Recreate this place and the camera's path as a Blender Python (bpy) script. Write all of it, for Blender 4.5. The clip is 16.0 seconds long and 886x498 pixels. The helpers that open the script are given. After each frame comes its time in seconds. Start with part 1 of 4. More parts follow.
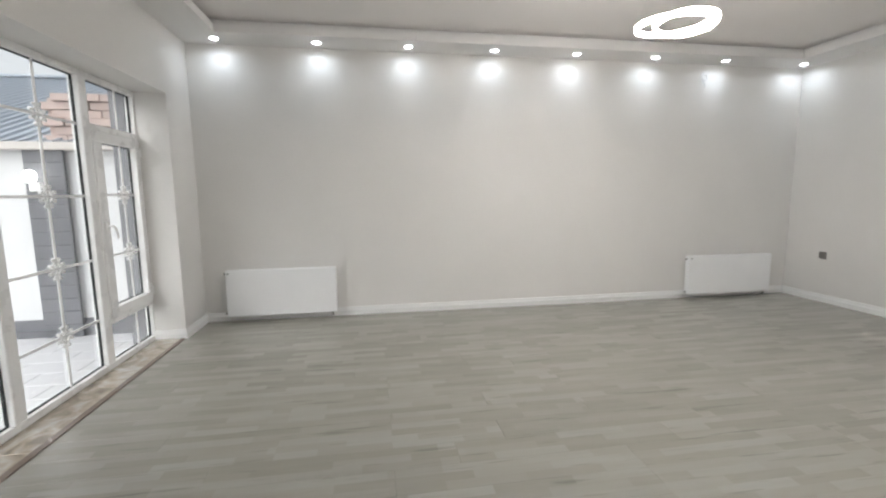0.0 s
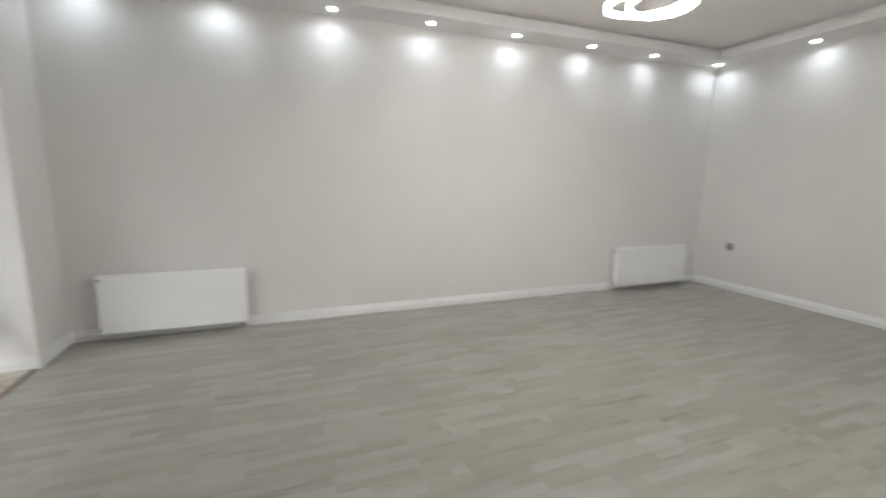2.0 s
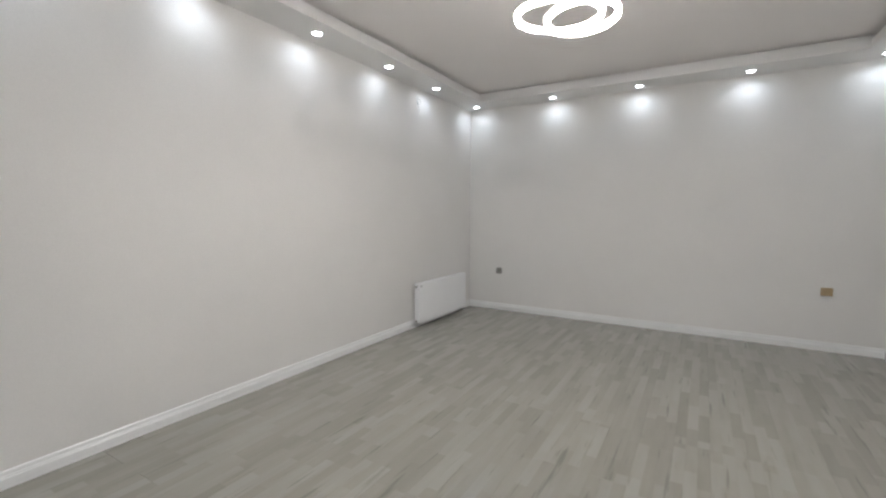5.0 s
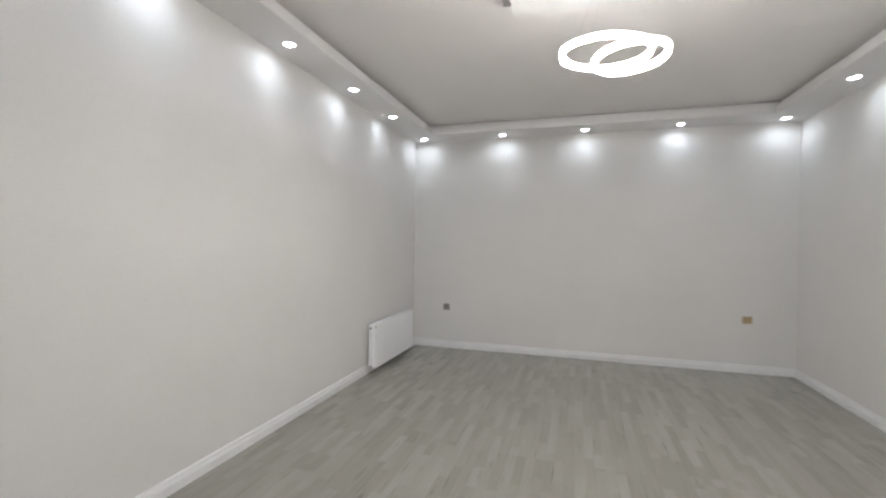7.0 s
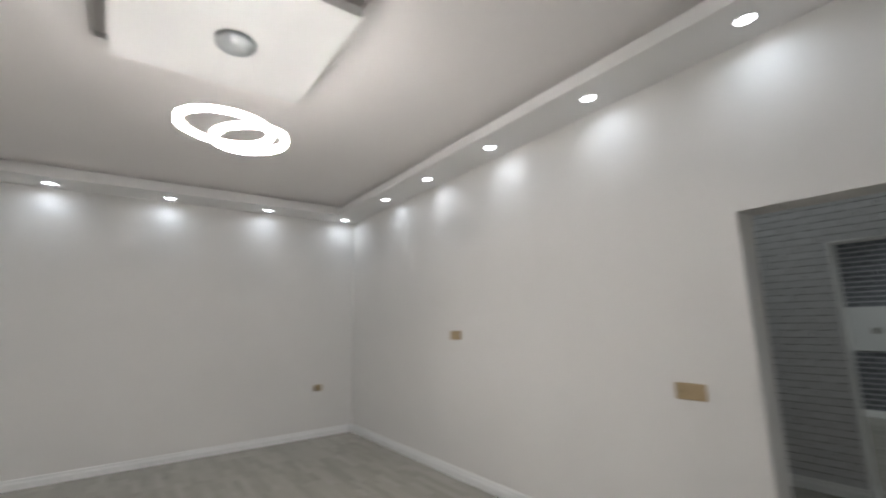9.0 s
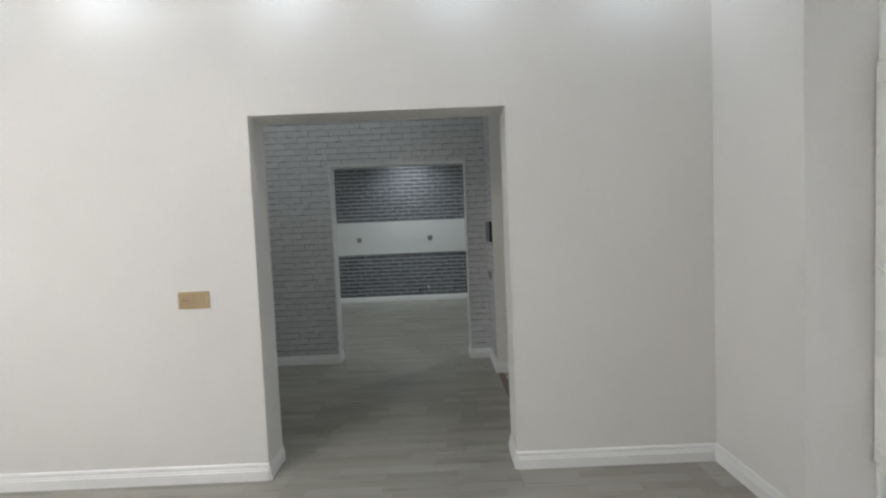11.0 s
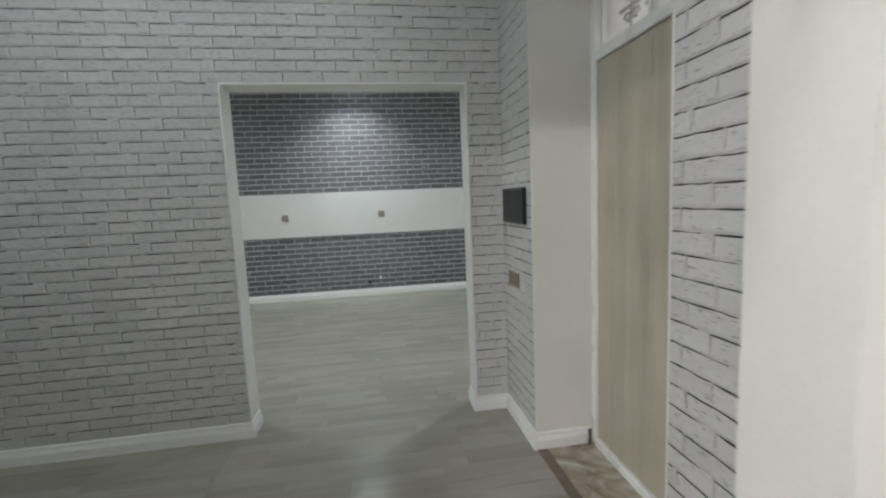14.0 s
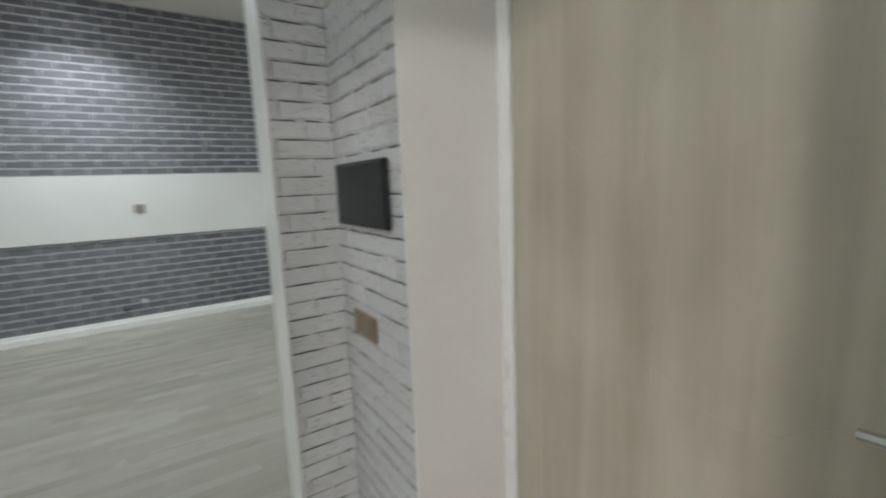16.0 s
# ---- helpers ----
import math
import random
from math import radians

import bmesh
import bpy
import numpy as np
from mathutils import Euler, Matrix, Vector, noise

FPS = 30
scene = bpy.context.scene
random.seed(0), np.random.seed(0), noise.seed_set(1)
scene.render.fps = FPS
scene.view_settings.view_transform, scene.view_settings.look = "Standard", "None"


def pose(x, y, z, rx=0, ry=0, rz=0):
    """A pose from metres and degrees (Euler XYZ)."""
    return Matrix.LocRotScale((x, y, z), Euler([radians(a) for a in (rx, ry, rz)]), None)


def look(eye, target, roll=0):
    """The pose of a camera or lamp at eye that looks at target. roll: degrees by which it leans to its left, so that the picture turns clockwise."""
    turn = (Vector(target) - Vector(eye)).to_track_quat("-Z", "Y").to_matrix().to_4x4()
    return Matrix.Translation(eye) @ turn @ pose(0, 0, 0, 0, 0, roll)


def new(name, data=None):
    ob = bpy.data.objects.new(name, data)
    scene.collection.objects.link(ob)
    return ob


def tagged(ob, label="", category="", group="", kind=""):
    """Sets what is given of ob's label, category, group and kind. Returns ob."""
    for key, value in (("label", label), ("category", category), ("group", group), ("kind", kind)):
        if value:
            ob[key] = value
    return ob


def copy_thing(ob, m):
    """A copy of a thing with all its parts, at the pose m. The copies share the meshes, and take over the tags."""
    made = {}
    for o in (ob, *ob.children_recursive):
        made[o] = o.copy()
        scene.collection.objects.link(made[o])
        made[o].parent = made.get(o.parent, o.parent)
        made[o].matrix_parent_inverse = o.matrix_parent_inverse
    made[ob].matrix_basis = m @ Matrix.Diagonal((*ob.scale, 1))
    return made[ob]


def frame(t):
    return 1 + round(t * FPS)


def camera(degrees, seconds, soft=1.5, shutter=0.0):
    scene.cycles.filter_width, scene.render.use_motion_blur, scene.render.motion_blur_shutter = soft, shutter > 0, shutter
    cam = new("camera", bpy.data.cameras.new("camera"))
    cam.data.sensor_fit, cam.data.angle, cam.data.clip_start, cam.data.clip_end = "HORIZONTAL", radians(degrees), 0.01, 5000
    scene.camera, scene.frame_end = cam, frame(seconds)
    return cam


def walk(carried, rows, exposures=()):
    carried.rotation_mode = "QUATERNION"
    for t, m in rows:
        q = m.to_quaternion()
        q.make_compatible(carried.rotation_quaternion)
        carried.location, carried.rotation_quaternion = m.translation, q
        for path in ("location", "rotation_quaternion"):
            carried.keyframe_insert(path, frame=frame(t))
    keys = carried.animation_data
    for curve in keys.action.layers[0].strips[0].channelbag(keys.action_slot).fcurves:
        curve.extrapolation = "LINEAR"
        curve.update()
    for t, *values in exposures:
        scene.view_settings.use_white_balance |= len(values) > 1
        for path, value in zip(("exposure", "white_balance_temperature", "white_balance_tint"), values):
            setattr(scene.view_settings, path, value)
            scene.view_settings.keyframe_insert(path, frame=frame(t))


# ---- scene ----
cam = camera(91.2, 16.0, 2.2, 0.5)
PATH = [
    (0, (0.124, 0.055, 1.411), (0.438, 2.010, 1.152), -0.5),
    (0.5, (0.15, 0.138, 1.427), (0.4, 2.103, 1.148), -0.9),
    (1, (0.168, 0.34, 1.434), (0.223, 2.322, 1.17), -1.4),
    (1.5, (0.126, 0.485, 1.418), (0.263, 2.46, 1.134), -1.2),
    (2, (-0.003, 0.6, 1.456), (0.704, 2.443, 1.131), 0.7),
    (2.5, (-0.048, 0.764, 1.482), (1.003, 2.432, 1.147), 1.5),
    (3, (-0.043, 1.074, 1.516), (1.351, 2.507, 1.545), 0.1),
    (3.5, (-0.098, 1.242, 1.487), (1.487, 2.454, 1.618), -0.6),
    (4, (-0.235, 1.464, 1.477), (1.496, 2.465, 1.527), -0.9),
    (4.5, (-0.256, 1.758, 1.447), (1.444, 2.803, 1.309), -0.3),
    (7, (-0.295, 2.859, 1.487), (1.618, 3.442, 1.463), 0.8),
    (7.5, (-0.368, 3.004, 1.475), (1.608, 3.025, 1.788), -0.2),
    (8, (-0.356, 3.079, 1.447), (1.591, 2.789, 1.8), -1.2),
    (8.5, (-0.256, 3.086, 1.457), (1.616, 2.475, 1.808), -2.6),
    (9, (-0.272, 3.069, 1.454), (1.323, 1.909, 1.79), -1.4),
    (9.5, (-0.323, 3.125, 1.456), (0.721, 1.445, 1.749), -2.3),
    (10, (-0.391, 3.085, 1.397), (0.117, 1.154, 1.51), -2.1),
    (12.5, (-0.107, 1.895, 1.361), (-0.274, -0.087, 1.15), -1.9),
    (13, (0.001, 1.543, 1.356), (-0.226, -0.434, 1.158), -1.9),
    (13.5, (-0.004, 1.236, 1.342), (-0.333, -0.727, 1.138), -3.2),
    (14, (-0.05, 0.908, 1.366), (-0.354, -1.056, 1.14), -2.5),
    (14.5, (-0.048, 0.574, 1.347), (-0.557, -1.347, 1.12), -1.8),
    (15, (-0.103, 0.293, 1.324), (-0.807, -1.562, 1.071), -1.8),
    (15.5, (-0.225, 0.02, 1.352), (-0.915, -1.836, 1.071), -2.9),
    (16, (-0.31, -0.212, 1.34), (-1.387, -1.87, 1.039), -2.2),
]



# ---- world, sun and lamps ----
EXPOSURE = [(0, 0.88, 6350, 10), (1.5, 0.83, 6350, 10), (3.5, 0.70, 6300, 11), (4.5, 0.67, 6250, 11), (7, 0.71, 6250, 11), (8, 0.47, 6300, 12), (9, 0.42, 6300, 11), (9.5, 0.90, 6200, 10), (10, 1.10, 6200, 9), (12.5, 1.20, 6200, 10), (13, 1.65, 6150, 10), (13.5, 1.80, 6200, 10), (14.5, 1.93, 6450, 10), (15.5, 1.85, 6450, 10), (16, 2.05, 6350, 10)]
walk(cam, [(t, look(eye, target, roll)) for t, eye, target, roll in PATH], EXPOSURE)
world = bpy.data.worlds.new("sky")
scene.world = world
world.use_nodes = True
wt = world.node_tree
sky = wt.nodes.new("ShaderNodeTexSky")
sky.sky_type = "NISHITA"
sky.sun_disc = False
sky.sun_elevation, sky.sun_rotation = radians(45), radians(233)
sky.dust_density = 4.0
haze = wt.nodes.new("ShaderNodeHueSaturation")
haze.inputs["Saturation"].default_value = 0.12
wt.links.new(sky.outputs[0], haze.inputs["Color"])
wt.links.new(haze.outputs[0], wt.nodes["Background"].inputs[0])
wt.nodes["Background"].inputs[1].default_value = 0.135
sun_data = bpy.data.lights.new("sun", "SUN")
sun_data.energy, sun_data.angle, sun_data.color = 0.68, radians(80), (1.0, 0.99, 0.98)
sun = new("sun", sun_data)
sun.matrix_world = look((0, 0, 20), (8, 6, 10))

SPOT_WATTS = 0.60
SPOT_COLOUR = (0.81, 0.905, 1.0)
LAMP_GLOW = 112.0
KITCHEN_WATTS = 4.3
HALL_WATTS = 1.2
HALL_COLOUR = (0.93, 1.0, 0.98)

# plan
XW, XE, YS, YN = -1.735, 5.685, 0.395, 5.11       # living room
XWS = -1.87                                      # the west wall south of the window stands further out
YH = 0.190                                       # hall face of the living-room wall
HW, HS = -0.847, -1.715                           # hall west and south faces
KN, KS = -1.88, -5.57                           # kitchen north and south faces
DX0, DX1, DZ = -0.745, 0.659, 2.022                # doorway from hall to living room
KX0, KX1, KZ = -0.634, 0.748, 2.046               # doorway from hall to kitchen
SOFFIT, CEIL, HCEIL = 2.955, 3.085, 3.15
WY0, WY1, WZ = 1.15, 4.565, 2.345                # window opening
RY0, RY1 = -1.214, -0.16                         # entrance recess


# ---- materials ----
def mat(name, colour, rough=0.5, metal=0.0, vary=0.06, scale=3.0, fine=0.02, fine_scale=90.0, bump=0.02, bump_scale=120.0, coat=0.0, per_object=0.0, rough_vary=0.06):
    m = bpy.data.materials.new(name)
    m.use_nodes = True
    nt = m.node_tree
    n, l = nt.nodes, nt.links
    b = n["Principled BSDF"]
    tc = n.new("ShaderNodeTexCoord")
    big = n.new("ShaderNodeTexNoise")
    big.inputs["Scale"].default_value, big.inputs["Detail"].default_value = scale, 5.0
    small = n.new("ShaderNodeTexNoise")
    small.inputs["Scale"].default_value, small.inputs["Detail"].default_value = fine_scale, 3.0
    l.new(tc.outputs["Object"], big.inputs["Vector"]); l.new(tc.outputs["Object"], small.inputs["Vector"])

    def ranged(src, amount):
        r = n.new("ShaderNodeMapRange")
        r.inputs["From Min"].default_value, r.inputs["From Max"].default_value = 0.25, 0.75
        r.inputs["To Min"].default_value, r.inputs["To Max"].default_value = 1 - amount, 1 + amount
        l.new(src, r.inputs["Value"])
        return r.outputs[0]
    mul = n.new("ShaderNodeMath"); mul.operation = "MULTIPLY"
    l.new(ranged(big.outputs[0], vary), mul.inputs[0]); l.new(ranged(small.outputs[0], fine), mul.inputs[1])
    value = mul.outputs[0]
    if per_object:
        oi = n.new("ShaderNodeObjectInfo")
        r = n.new("ShaderNodeMapRange")
        r.inputs["To Min"].default_value, r.inputs["To Max"].default_value = 1 - per_object, 1 + per_object
        l.new(oi.outputs["Random"], r.inputs["Value"])
        gi = n.new("ShaderNodeNewGeometry")
        r2 = n.new("ShaderNodeMapRange")
        r2.inputs["To Min"].default_value, r2.inputs["To Max"].default_value = 1 - per_object, 1 + per_object
        l.new(gi.outputs["Random Per Island"], r2.inputs["Value"])
        m2 = n.new("ShaderNodeMath"); m2.operation = "MULTIPLY"
        l.new(value, m2.inputs[0]); l.new(r.outputs[0], m2.inputs[1])
        m3 = n.new("ShaderNodeMath"); m3.operation = "MULTIPLY"
        l.new(m2.outputs[0], m3.inputs[0]); l.new(r2.outputs[0], m3.inputs[1])
        value = m3.outputs[0]
    sc = n.new("ShaderNodeVectorMath"); sc.operation = "SCALE"
    sc.inputs[0].default_value = colour
    l.new(value, sc.inputs["Scale"]); l.new(sc.outputs[0], b.inputs["Base Color"])
    rr = n.new("ShaderNodeMapRange")
    rr.inputs["To Min"].default_value, rr.inputs["To Max"].default_value = max(0.02, rough - rough_vary), min(1, rough + rough_vary)
    l.new(big.outputs[0], rr.inputs["Value"]); l.new(rr.outputs[0], b.inputs["Roughness"])
    b.inputs["Metallic"].default_value = metal
    b.inputs["Coat Weight"].default_value = coat
    if bump:
        bn = n.new("ShaderNodeTexNoise")
        bn.inputs["Scale"].default_value, bn.inputs["Detail"].default_value = bump_scale, 4.0
        l.new(tc.outputs["Object"], bn.inputs["Vector"])
        bp = n.new("ShaderNodeBump")
        bp.inputs["Strength"].default_value, bp.inputs["Distance"].default_value = bump * 5, 0.002
        l.new(bn.outputs[0], bp.inputs["Height"]); l.new(bp.outputs[0], b.inputs["Normal"])
    return m


def emit(name, colour, strength):
    m = bpy.data.materials.new(name)
    m.use_nodes = True
    b = m.node_tree.nodes["Principled BSDF"]
    b.inputs["Base Color"].default_value = (*colour, 1)
    b.inputs["Emission Color"].default_value = (*colour, 1)
    b.inputs["Emission Strength"].default_value = strength
    return m


def laminate():
    """Grey three-strip laminate: strips with their own tone, long soft grain along x, satin sheen."""
    m = bpy.data.materials.new("grey_laminate")
    m.use_nodes = True
    nt = m.node_tree
    n, l = nt.nodes, nt.links
    b = n["Principled BSDF"]
    tc = n.new("ShaderNodeTexCoord")
    oi = n.new("ShaderNodeObjectInfo")
    geo = n.new("ShaderNodeNewGeometry")
    off = n.new("ShaderNodeVectorMath"); off.operation = "SCALE"
    off.inputs[0].default_value = (37.0, 0.0, 11.0)
    l.new(oi.outputs["Random"], off.inputs["Scale"])
    add = n.new("ShaderNodeVectorMath"); add.operation = "ADD"
    l.new(geo.outputs["Position"], add.inputs[0]); l.new(off.outputs[0], add.inputs[1])
    st = n.new("ShaderNodeTexBrick")
    st.offset, st.offset_frequency = 0.37, 2
    st.inputs["Color1"].default_value, st.inputs["Color2"].default_value = (0.0, 0.0, 0.0, 1), (1, 1, 1, 1)
    st.inputs["Mortar"].default_value = (0.45, 0.45, 0.45, 1)
    st.inputs["Scale"].default_value, st.inputs["Mortar Size"].default_value = 1.0, 0.0006
    st.inputs["Brick Width"].default_value, st.inputs["Row Height"].default_value = 0.41, 0.0645
    l.new(add.outputs[0], st.inputs["Vector"])
    mp = n.new("ShaderNodeMapping")
    mp.inputs["Scale"].default_value = (1.6, 17.0, 1.0)
    l.new(add.outputs[0], mp.inputs["Vector"])
    g = n.new("ShaderNodeTexNoise")
    g.inputs["Scale"].default_value, g.inputs["Detail"].default_value, g.inputs["Roughness"].default_value = 1.0, 5.0, 0.5
    l.new(mp.outputs[0], g.inputs["Vector"])
    mp2 = n.new("ShaderNodeMapping")
    mp2.inputs["Scale"].default_value = (1.3, 7.0, 1.0)
    l.new(add.outputs[0], mp2.inputs["Vector"])
    g2 = n.new("ShaderNodeTexNoise")
    g2.inputs["Scale"].default_value, g2.inputs["Detail"].default_value = 1.6, 4.0
    l.new(mp2.outputs[0], g2.inputs["Vector"])
    soft = n.new("ShaderNodeMapRange")
    soft.inputs["To Min"].default_value, soft.inputs["To Max"].default_value = 0.33, 0.59
    l.new(g.outputs[0], soft.inputs["Value"])
    mix = n.new("ShaderNodeMath"); mix.operation = "MULTIPLY_ADD"
    l.new(st.outputs["Color"], mix.inputs[0]); mix.inputs[1].default_value = 0.34; l.new(soft.outputs[0], mix.inputs[2])
    mix2 = n.new("ShaderNodeMath"); mix2.operation = "MULTIPLY_ADD"
    l.new(g2.outputs[0], mix2.inputs[0]); mix2.inputs[1].default_value = 0.3; l.new(mix.outputs[0], mix2.inputs[2])
    ramp = n.new("ShaderNodeValToRGB")
    e = ramp.color_ramp.elements
    e[0].position, e[0].color = 0.50, (0.255, 0.240, 0.206, 1)
    e[1].position, e[1].color = 1.12, (0.345, 0.331, 0.292, 1)
    mid = e.new(0.74); mid.color = (0.300, 0.285, 0.248, 1)
    e[-1].position = 0.98
    l.new(mix2.outputs[0], ramp.inputs[0])
    mp3 = n.new("ShaderNodeMapping")
    mp3.inputs["Scale"].default_value = (2.4, 34.0, 1.0)
    l.new(add.outputs[0], mp3.inputs["Vector"])
    g3 = n.new("ShaderNodeTexNoise")
    g3.inputs["Scale"].default_value, g3.inputs["Detail"].default_value = 1.0, 2.0
    l.new(mp3.outputs[0], g3.inputs["Vector"])
    streak = n.new("ShaderNodeMapRange")
    streak.inputs["From Min"].default_value, streak.inputs["From Max"].default_value = 0.63, 0.74
    streak.inputs["To Min"].default_value, streak.inputs["To Max"].default_value = 1.0, 0.76
    l.new(g3.outputs[0], streak.inputs["Value"])
    dark = n.new("ShaderNodeVectorMath"); dark.operation = "SCALE"
    l.new(ramp.outputs[0], dark.inputs[0]); l.new(streak.outputs[0], dark.inputs["Scale"])
    l.new(dark.outputs[0], b.inputs["Base Color"])
    rg = n.new("ShaderNodeMapRange")
    rg.inputs["To Min"].default_value, rg.inputs["To Max"].default_value = 0.20, 0.26
    l.new(g.outputs[0], rg.inputs["Value"]); l.new(rg.outputs[0], b.inputs["Roughness"])
    bp = n.new("ShaderNodeBump")
    bp.inputs["Strength"].default_value, bp.inputs["Distance"].default_value = 0.06, 0.001
    l.new(g.outputs[0], bp.inputs["Height"]); l.new(bp.outputs[0], b.inputs["Normal"])
    return m


def marble():
    m = bpy.data.materials.new("brown_marble")
    m.use_nodes = True
    nt = m.node_tree
    n, l = nt.nodes, nt.links
    b = n["Principled BSDF"]
    geo = n.new("ShaderNodeNewGeometry")
    oi = n.new("ShaderNodeObjectInfo")
    off = n.new("ShaderNodeVectorMath"); off.operation = "SCALE"
    off.inputs[0].default_value = (9.0, 5.0, 7.0)
    l.new(oi.outputs["Random"], off.inputs["Scale"])
    add = n.new("ShaderNodeVectorMath"); add.operation = "ADD"
    l.new(geo.outputs["Position"], add.inputs[0]); l.new(off.outputs[0], add.inputs[1])
    a = n.new("ShaderNodeTexNoise")
    a.inputs["Scale"].default_value, a.inputs["Detail"].default_value, a.inputs["Distortion"].default_value = 5.0, 8.0, 1.6
    l.new(add.outputs[0], a.inputs["Vector"])
    ramp = n.new("ShaderNodeValToRGB")
    e = ramp.color_ramp.elements
    e[0].position, e[0].color = 0.34, (0.20, 0.16, 0.12, 1)
    e[1].position, e[1].color = 0.68, (0.52, 0.48, 0.41, 1)
    mid = e.new(0.5); mid.color = (0.35, 0.30, 0.24, 1)
    l.new(a.outputs[0], ramp.inputs[0]); l.new(ramp.outputs[0], b.inputs["Base Color"])
    b.inputs["Roughness"].default_value = 0.1
    return m


def door_wood():
    """Pale limed wood print under loose clear film."""
    m = bpy.data.materials.new("pale_door_wood")
    m.use_nodes = True
    nt = m.node_tree
    n, l = nt.nodes, nt.links
    b = n["Principled BSDF"]
    geo = n.new("ShaderNodeNewGeometry")
    mp = n.new("ShaderNodeMapping")
    mp.inputs["Scale"].default_value = (11, 11.0, 0.7)
    l.new(geo.outputs["Position"], mp.inputs["Vector"])
    g = n.new("ShaderNodeTexNoise")
    g.inputs["Scale"].default_value, g.inputs["Detail"].default_value, g.inputs["Distortion"].default_value = 1.0, 7.0, 0.6
    l.new(mp.outputs[0], g.inputs["Vector"])
    cl = n.new("ShaderNodeTexNoise")
    cl.inputs["Scale"].default_value, cl.inputs["Detail"].default_value = 3.5, 3.0
    l.new(geo.outputs["Position"], cl.inputs["Vector"])
    mx = n.new("ShaderNodeMath"); mx.operation = "MULTIPLY_ADD"
    mx.inputs[1].default_value = 0.6
    l.new(cl.outputs[0], mx.inputs[0]); l.new(g.outputs[0], mx.inputs[2])
    ramp = n.new("ShaderNodeValToRGB")
    e = ramp.color_ramp.elements
    e[0].position, e[0].color = 0.5, (0.40, 0.365, 0.285, 1)
    e[1].position, e[1].color = 1.0, (0.55, 0.512, 0.42, 1)
    l.new(mx.outputs[0], ramp.inputs[0]); l.new(ramp.outputs[0], b.inputs["Base Color"])
    b.inputs["Roughness"].default_value = 0.42
    b.inputs["Coat Weight"].default_value = 0.5
    b.inputs["Coat Roughness"].default_value = 0.18
    mp2 = n.new("ShaderNodeMapping")
    mp2.inputs["Scale"].default_value = (9, 9.0, 1.6)
    l.new(geo.outputs["Position"], mp2.inputs["Vector"])
    f = n.new("ShaderNodeTexNoise")
    f.inputs["Scale"].default_value, f.inputs["Detail"].default_value, f.inputs["Distortion"].default_value = 1.0, 2.0, 1.2
    l.new(mp2.outputs[0], f.inputs["Vector"])
    bp = n.new("ShaderNodeBump")
    bp.inputs["Strength"].default_value, bp.inputs["Distance"].default_value = 0.5, 0.012
    l.new(f.outputs[0], bp.inputs["Height"]); l.new(bp.outputs[0], b.inputs["Coat Normal"])
    return m


def glass_mat(name, tint=(0.97, 0.99, 0.98)):
    m = bpy.data.materials.new(name)
    m.use_nodes = True
    nt = m.node_tree
    b = nt.nodes["Principled BSDF"]
    b.inputs["Base Color"].default_value = (*tint, 1)
    b.inputs["Roughness"].default_value = 0.0
    b.inputs["IOR"].default_value = 1.45
    b.inputs["Transmission Weight"].default_value = 1.0
    return m


M_WALL = mat("cream_wallpaper", (0.76, 0.745, 0.72), 0.6, vary=0.025, scale=1.5, fine=0.03, fine_scale=160, bump=0.05, bump_scale=210)
M_CEIL = mat("ceiling_paint", (0.83, 0.80, 0.78), 0.75, vary=0.02, scale=1.2, fine=0.01, bump=0.01)
M_SOFFIT = mat("soffit_paint", (0.80, 0.79, 0.775), 0.7, vary=0.02, scale=1.2, fine=0.01, bump=0.01)
M_PLASTER = mat("reveal_plaster", (0.76, 0.745, 0.72), 0.65, vary=0.04, scale=2.2, fine=0.02, bump=0.03, bump_scale=60)
M_SKIRT = mat("white_skirting", (0.82, 0.82, 0.81), 0.35, vary=0.03, scale=4, bump=0.0)
M_PVC = mat("white_pvc", (0.86, 0.86, 0.85), 0.28, vary=0.02, scale=5, bump=0.0)
M_GASKET = mat("black_gasket", (0.02, 0.025, 0.024), 0.6, bump=0.0)
M_RAD = mat("radiator_enamel", (0.90, 0.905, 0.91), 0.3, vary=0.015, scale=4, bump=0.0)
M_DARK = mat("shadow_grey_metal", (0.08, 0.08, 0.08), 0.5, bump=0.0)
M_CHROME = mat("brushed_metal", (0.62, 0.62, 0.60), 0.25, metal=1.0, vary=0.05, bump=0.0)
M_CANOPY = mat("satin_grey_metal", (0.50, 0.52, 0.53), 0.45, metal=0.4, vary=0.08, scale=14, bump=0.0)
M_GOLD = mat("champagne_plastic", (0.44, 0.335, 0.20), 0.38, metal=0.25, vary=0.05, scale=12, bump=0.0)
M_BRONZE = mat("bronze_plastic", (0.27, 0.21, 0.145), 0.4, metal=0.25, vary=0.05, scale=12, bump=0.0)
M_GREYP = mat("grey_socket_plastic", (0.27, 0.255, 0.235), 0.4, metal=0.15, vary=0.05, scale=12, bump=0.0)
M_BLACK = mat("black_plastic", (0.014, 0.016, 0.018), 0.22, vary=0.1, bump=0.0)
M_SCREEN = mat("black_screen", (0.010, 0.012, 0.014), 0.3, vary=0.05, bump=0.0)
M_LAM = laminate()
M_MARBLE = marble()
M_STRIP = mat("dark_stone_strip", (0.16, 0.12, 0.095), 0.16, vary=0.2, scale=14, bump=0.0)
M_DOOR = door_wood()
M_GLASS = glass_mat("clear_glass")
M_HBRICK = mat("pale_embossed_brick", (0.56, 0.56, 0.565), 0.55, vary=0.07, scale=9, fine=0.06, fine_scale=140, bump=0.22, bump_scale=46, per_object=0.045)
